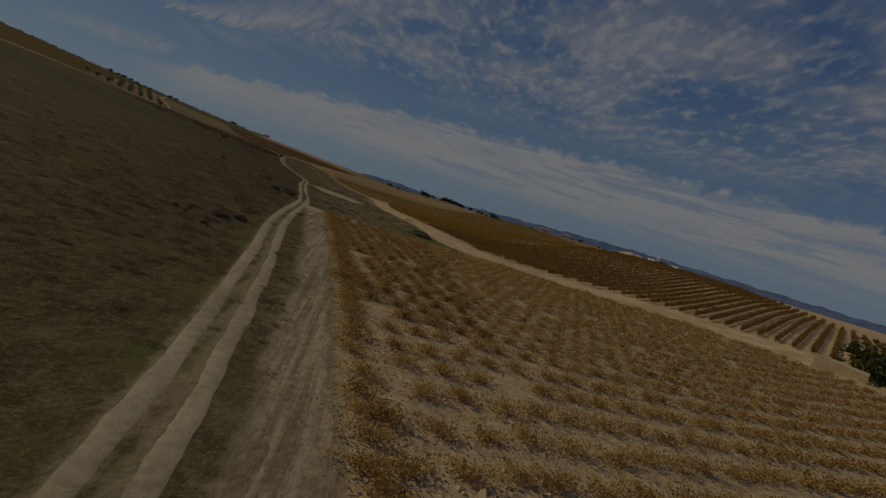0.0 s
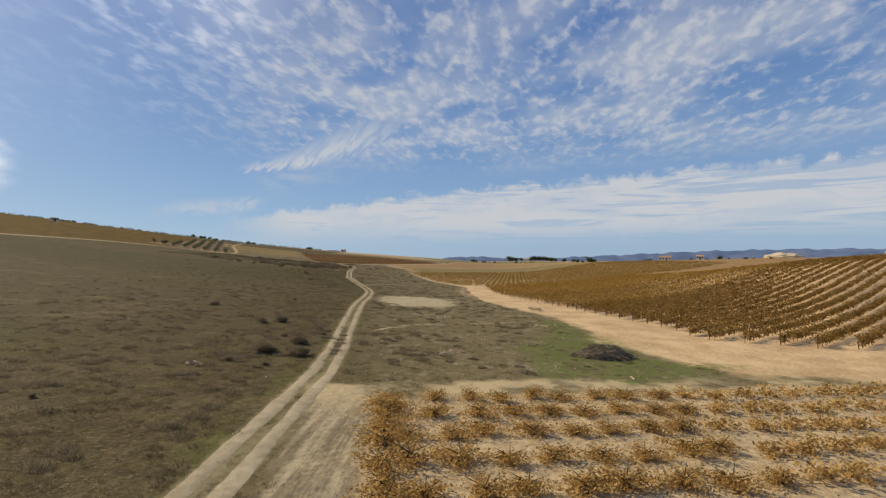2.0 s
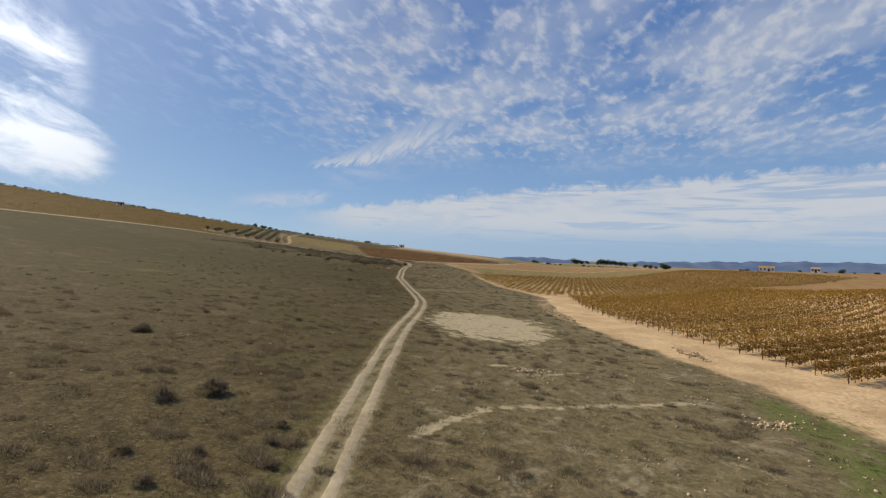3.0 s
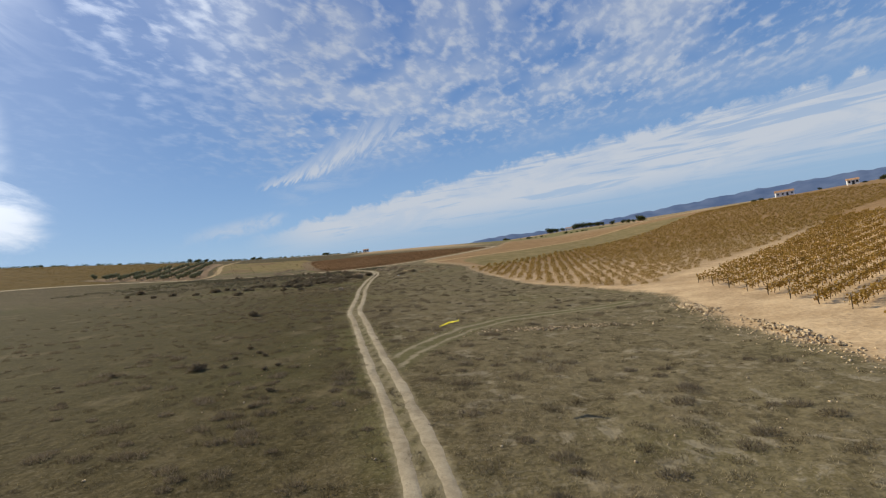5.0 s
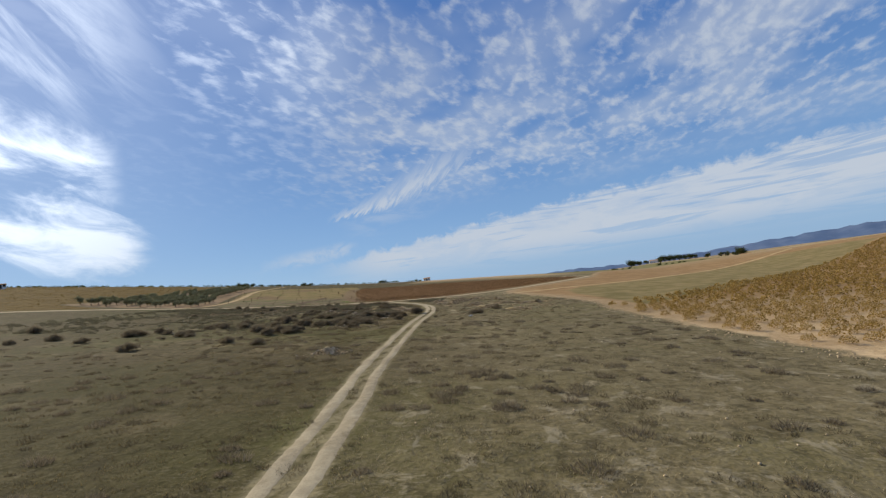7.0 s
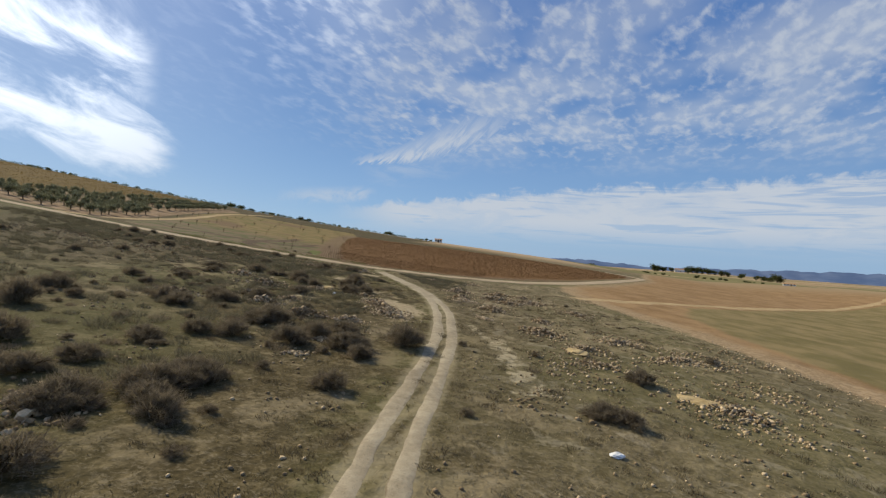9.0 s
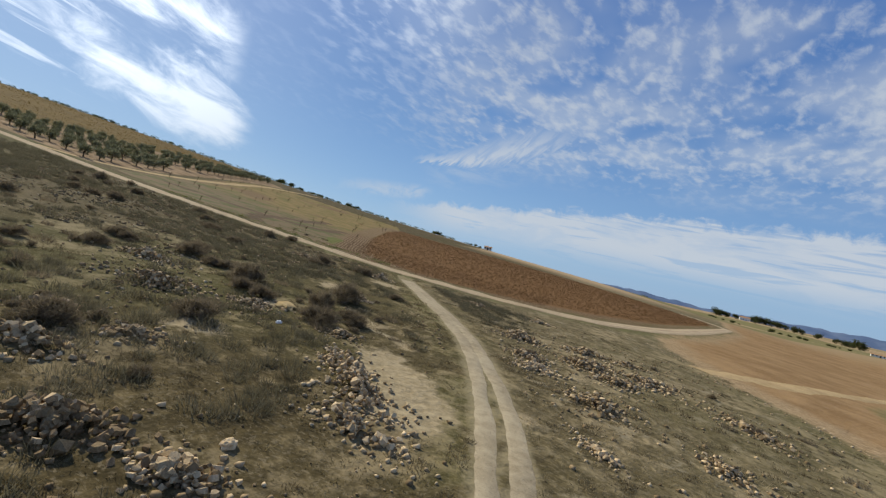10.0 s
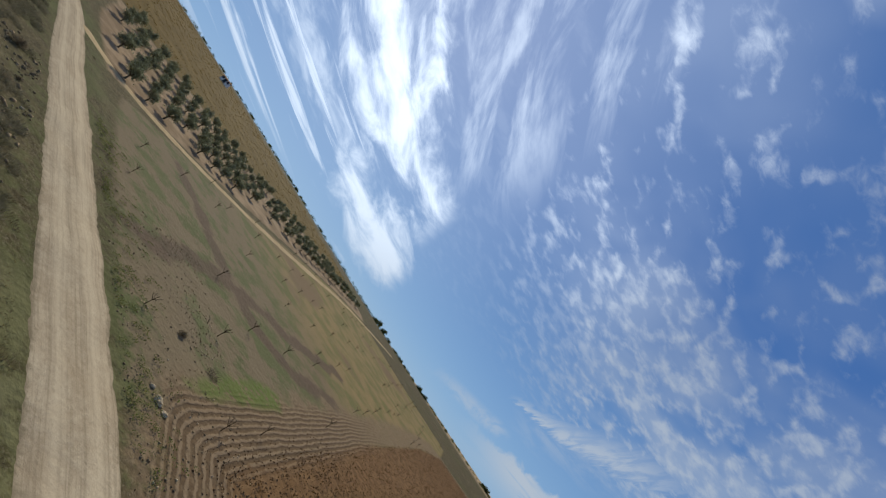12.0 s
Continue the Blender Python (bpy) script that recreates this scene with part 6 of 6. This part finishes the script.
# Scrub along the crest of the hill, too thick to count.
CREST = ((-470, 300), (-446, 350), (-434, 400), (-411, 430), (-380, 449), (-342, 468), (-300, 488), (-268, 512), (-250, 542), (-235, 566), (-205, 592), (-160, 600))
cx, cy = smooth_line(CREST, 1.1).T
cx, cy = cx + rng.normal(0, 5.0, len(cx)), cy + rng.normal(0, 5.0, len(cx))
ok = rng.random(len(cx)) < 0.45 + 0.55 * (np.sin(0.13 * cx) * np.sin(0.09 * cy) > -0.1)
crest = merged_clumps("ridge_scrub", rng, cx[ok], cy[ok], 60, 1.3, 1.3, 0.20)
crest.materials.append(dark_leaf)
tagged(new("ridge_scrub", crest), "dark scrub in a ragged line along the hill crest", "scrub", kind="stuff")

# ---- ruined stone hut by the vines' road ----
ruin = thing("stone_ruin", "tumbled pale stone hut under a tree by the vines", "ruin")
bm = bmesh.new()
boxed(bm, -2.6, 2.6, -0.25, 0.25, -0.3, 1.5)
for v in bm.verts:
    v.co.z += 0.9 * noise.noise(v.co * 1.7) if v.co.z > 1 else 0
part("wall", bm, pale_stone, ruin, "broken pale rubble wall")
part("wall", boxed(bmesh.new(), -2.6, -2.1, 0.25, 3.2, -0.3, 1.1), pale_stone, ruin)
part("slab", boxed(bmesh.new(), -1.0, 1.6, 1.2, 2.6, -0.3, 0.45), pale_stone, ruin, "fallen flat slab")
ruin.matrix_basis = pose(73.2, 58.2, land_at(73.2, 58.2), 0, 0, -48) @ Matrix.Diagonal((1.25, 1.25, 1.1, 1))


# ---- heap of cut branches on the green patch ----
def brush_heap(x, y):
    r = np.random.default_rng(77)
    heap = thing("brush_heap", "flat heap of grey cut vine branches on grass", "brush heap")
    bm = bmesh.new()
    for k in range(420):
        a, d = r.uniform(0, 6.2832), math.sqrt(r.random())
        u, v = d * math.cos(a) * 2.7, d * math.sin(a) * 1.5
        z = 1.1 * (1 - d * d) * r.uniform(0.3, 1.0) + 0.05
        b, n = r.uniform(0, 6.2832), r.uniform(0.3, 0.75)
        tube(bm, [(u - n * math.cos(b), v - n * math.sin(b), z - 0.1), (u, v, z + 0.05), (u + n * math.cos(b), v + n * math.sin(b), max(0.0, z - 0.08))], [0.02, 0.022, 0.012], 3)
    part("branch_tangle", bm, simple("grey_branch", (0.105, 0.082, 0.056), (0.235, 0.19, 0.135), 6.0, 0.95, 0.2, vary=0.35), heap)
    bm = bmesh.new()
    bmesh.ops.create_icosphere(bm, subdivisions=3, radius=1.0)
    for v in bm.verts:
        k = 1 + 0.2 * noise.noise(v.co * 2)
        v.co = Vector((v.co.x * 2.4 * k, v.co.y * 1.3 * k, max(-0.1, v.co.z) * 0.8 * k))
    part("core", bm, shrub_twig, heap)
    heap.matrix_basis = pose(x, y, land_at(x, y), 0, 0, 8)


brush_heap(11.9, 92.4)

# ---- odd bits lying about ----
white_sack = simple("crumpled_white_plastic", (0.62, 0.60, 0.56), (0.80, 0.79, 0.76), 9.0, 0.5, 0.5, vary=0.05)
ochre_earth = dirt_material("ochre_earth", (0.34, 0.245, 0.115), (0.46, 0.35, 0.19), 3.0)


def crumpled(name, label, category, x, y, sx, sy, sz, mat, seed):
    bm = bmesh.new()
    bmesh.ops.create_icosphere(bm, subdivisions=3, radius=0.5)
    for v in bm.verts:
        k = 1 + 0.35 * noise.noise(v.co * 4 + Vector((seed, 0, 0))) + 0.12 * noise.noise(v.co * 11)
        v.co = Vector((v.co.x * sx * k, v.co.y * sy * k, max(-0.2, v.co.z) * sz * k))
    me = bpy.data.meshes.new(name)
    bm.to_mesh(me)
    bm.free()
    me.materials.append(mat)
    ob = tagged(new(name, me), label, category)
    ob.matrix_basis = pose(x, y, land_at(x, y) + 0.03, 0, 0, 31 * seed)
    return ob


crumpled("sack", "crumpled white plastic sack on dry grass", "sack", -43.1, 265.5, 0.5, 0.36, 0.2, white_sack, 1)
crumpled("boulder", "white limestone boulder in dry grass", "boulder", -34.3, 286, 0.8, 0.65, 0.75, pale_stone, 2)
crumpled("boulder", "broken pale stone beside the farm road", "boulder", -88.2, 326.3, 0.62, 0.4, 0.3, pale_stone, 6)
crumpled("boulder", "broken pale stone beside the farm road", "boulder", -87.6, 326.6, 0.4, 0.3, 0.22, pale_stone, 7)
crumpled("boulder", "broken pale stone beside the farm road", "boulder", -88.9, 326.0, 0.3, 0.24, 0.18, pale_stone, 8)
crumpled("boulder", "white broken stone in dry grass", "boulder", -65.5, 288.6, 0.32, 0.26, 0.2, white_sack, 9)
crumpled("earth_mound", "low mound of ochre earth among shrubs", "earth mound", -67.5, 291.5, 1.7, 1.0, 0.4, ochre_earth, 10)
crumpled("boulder", "pale boulder beside quarry rubble", "boulder", -59.2, 279.6, 0.42, 0.32, 0.28, pale_stone, 3)
crumpled("earth_mound", "low mound of ochre earth among rubble", "earth mound", -43.9, 281.2, 1.9, 1.1, 0.5, ochre_earth, 4)
crumpled("earth_mound", "low mound of ochre earth among rubble", "earth mound", -38.2, 274.8, 2.6, 1.0, 0.4, ochre_earth, 5)


# ---- the yellow flying wing ----
def flying_wing(m):
    craft = thing("flying_wing", "bright yellow foam model flying wing in flight", "model aircraft")
    yellow = simple("yellow_foam", (0.74, 0.62, 0.03), (0.84, 0.73, 0.07), 5.0, 0.55, 0.1, vary=0.03)
    black = simple("black_plastic", (0.015, 0.015, 0.015), (0.03, 0.03, 0.03), 8.0, 0.5, 0.0, vary=0.05)

    def half(s):
        bm = bmesh.new()
        rows = []
        for x, front, backs, thick, up in ((0.06, 0.20, -0.15, 0.030, 0.0), (0.30, 0.02, -0.22, 0.020, 0.008), (0.55, -0.17, -0.33, 0.010, 0.018)):
            rows.append([bm.verts.new((s * x, y, up + z)) for y, z in ((front, 0), (front - 0.04, thick * 0.8), ((front + backs) / 2, thick), (backs, 0.003), (backs, -0.003), ((front + backs) / 2, -thick * 0.5), (front - 0.04, -thick * 0.5))])
        for a, b in zip(rows, rows[1:]):
            for i in range(7):
                bm.faces.new((a[i], a[(i + 1) % 7], b[(i + 1) % 7], b[i]) if s > 0 else (b[i], b[(i + 1) % 7], a[(i + 1) % 7], a[i]))
        bm.faces.new(rows[-1])
        return bm

    for s in (-1, 1):
        wing = part("wing", half(s), yellow, craft)
        part("elevon", boxed(bmesh.new(), min(s * 0.14, s * 0.5), max(s * 0.14, s * 0.5), -0.006, 0.006, -0.0015, 0.0015), black, wing, "black elevon hinge line").matrix_basis = pose(0, -0.19, 0.012, 0, 0, -s * 17)
        part("winglet", boxed(bmesh.new(), s * 0.555 - 0.004, s * 0.555 + 0.004, -0.35, -0.17, -0.02, 0.12), yellow, craft)
    bm = bmesh.new()
    tube(bm, [(0, 0.30, 0), (0, 0.22, 0.005), (0, 0.0, 0.012), (0, -0.16, 0.01)], [0.02, 0.055, 0.065, 0.03], 10)
    part("fuselage", bm, yellow, craft)
    part("hatch", boxed(bmesh.new(), -0.035, 0.035, 0.06, 0.14, 0.06, 0.085), black, craft, "black camera hatch")
    bm = bmesh.new()
    tube(bm, [(0, -0.15, 0.03), (0, -0.21, 0.03)], [0.018, 0.014], 8)
    motor = part("motor", bm, black, craft)
    part("propeller", boxed(bmesh.new(), -0.10, 0.10, -0.216, -0.210, 0.022, 0.038), black, motor)
    craft.matrix_basis = m


flying_wing(pose(-20.75, 165.62, 4.21, 3, -8, 6) @ Matrix.Diagonal((0.9, 0.9, 0.9, 1)))
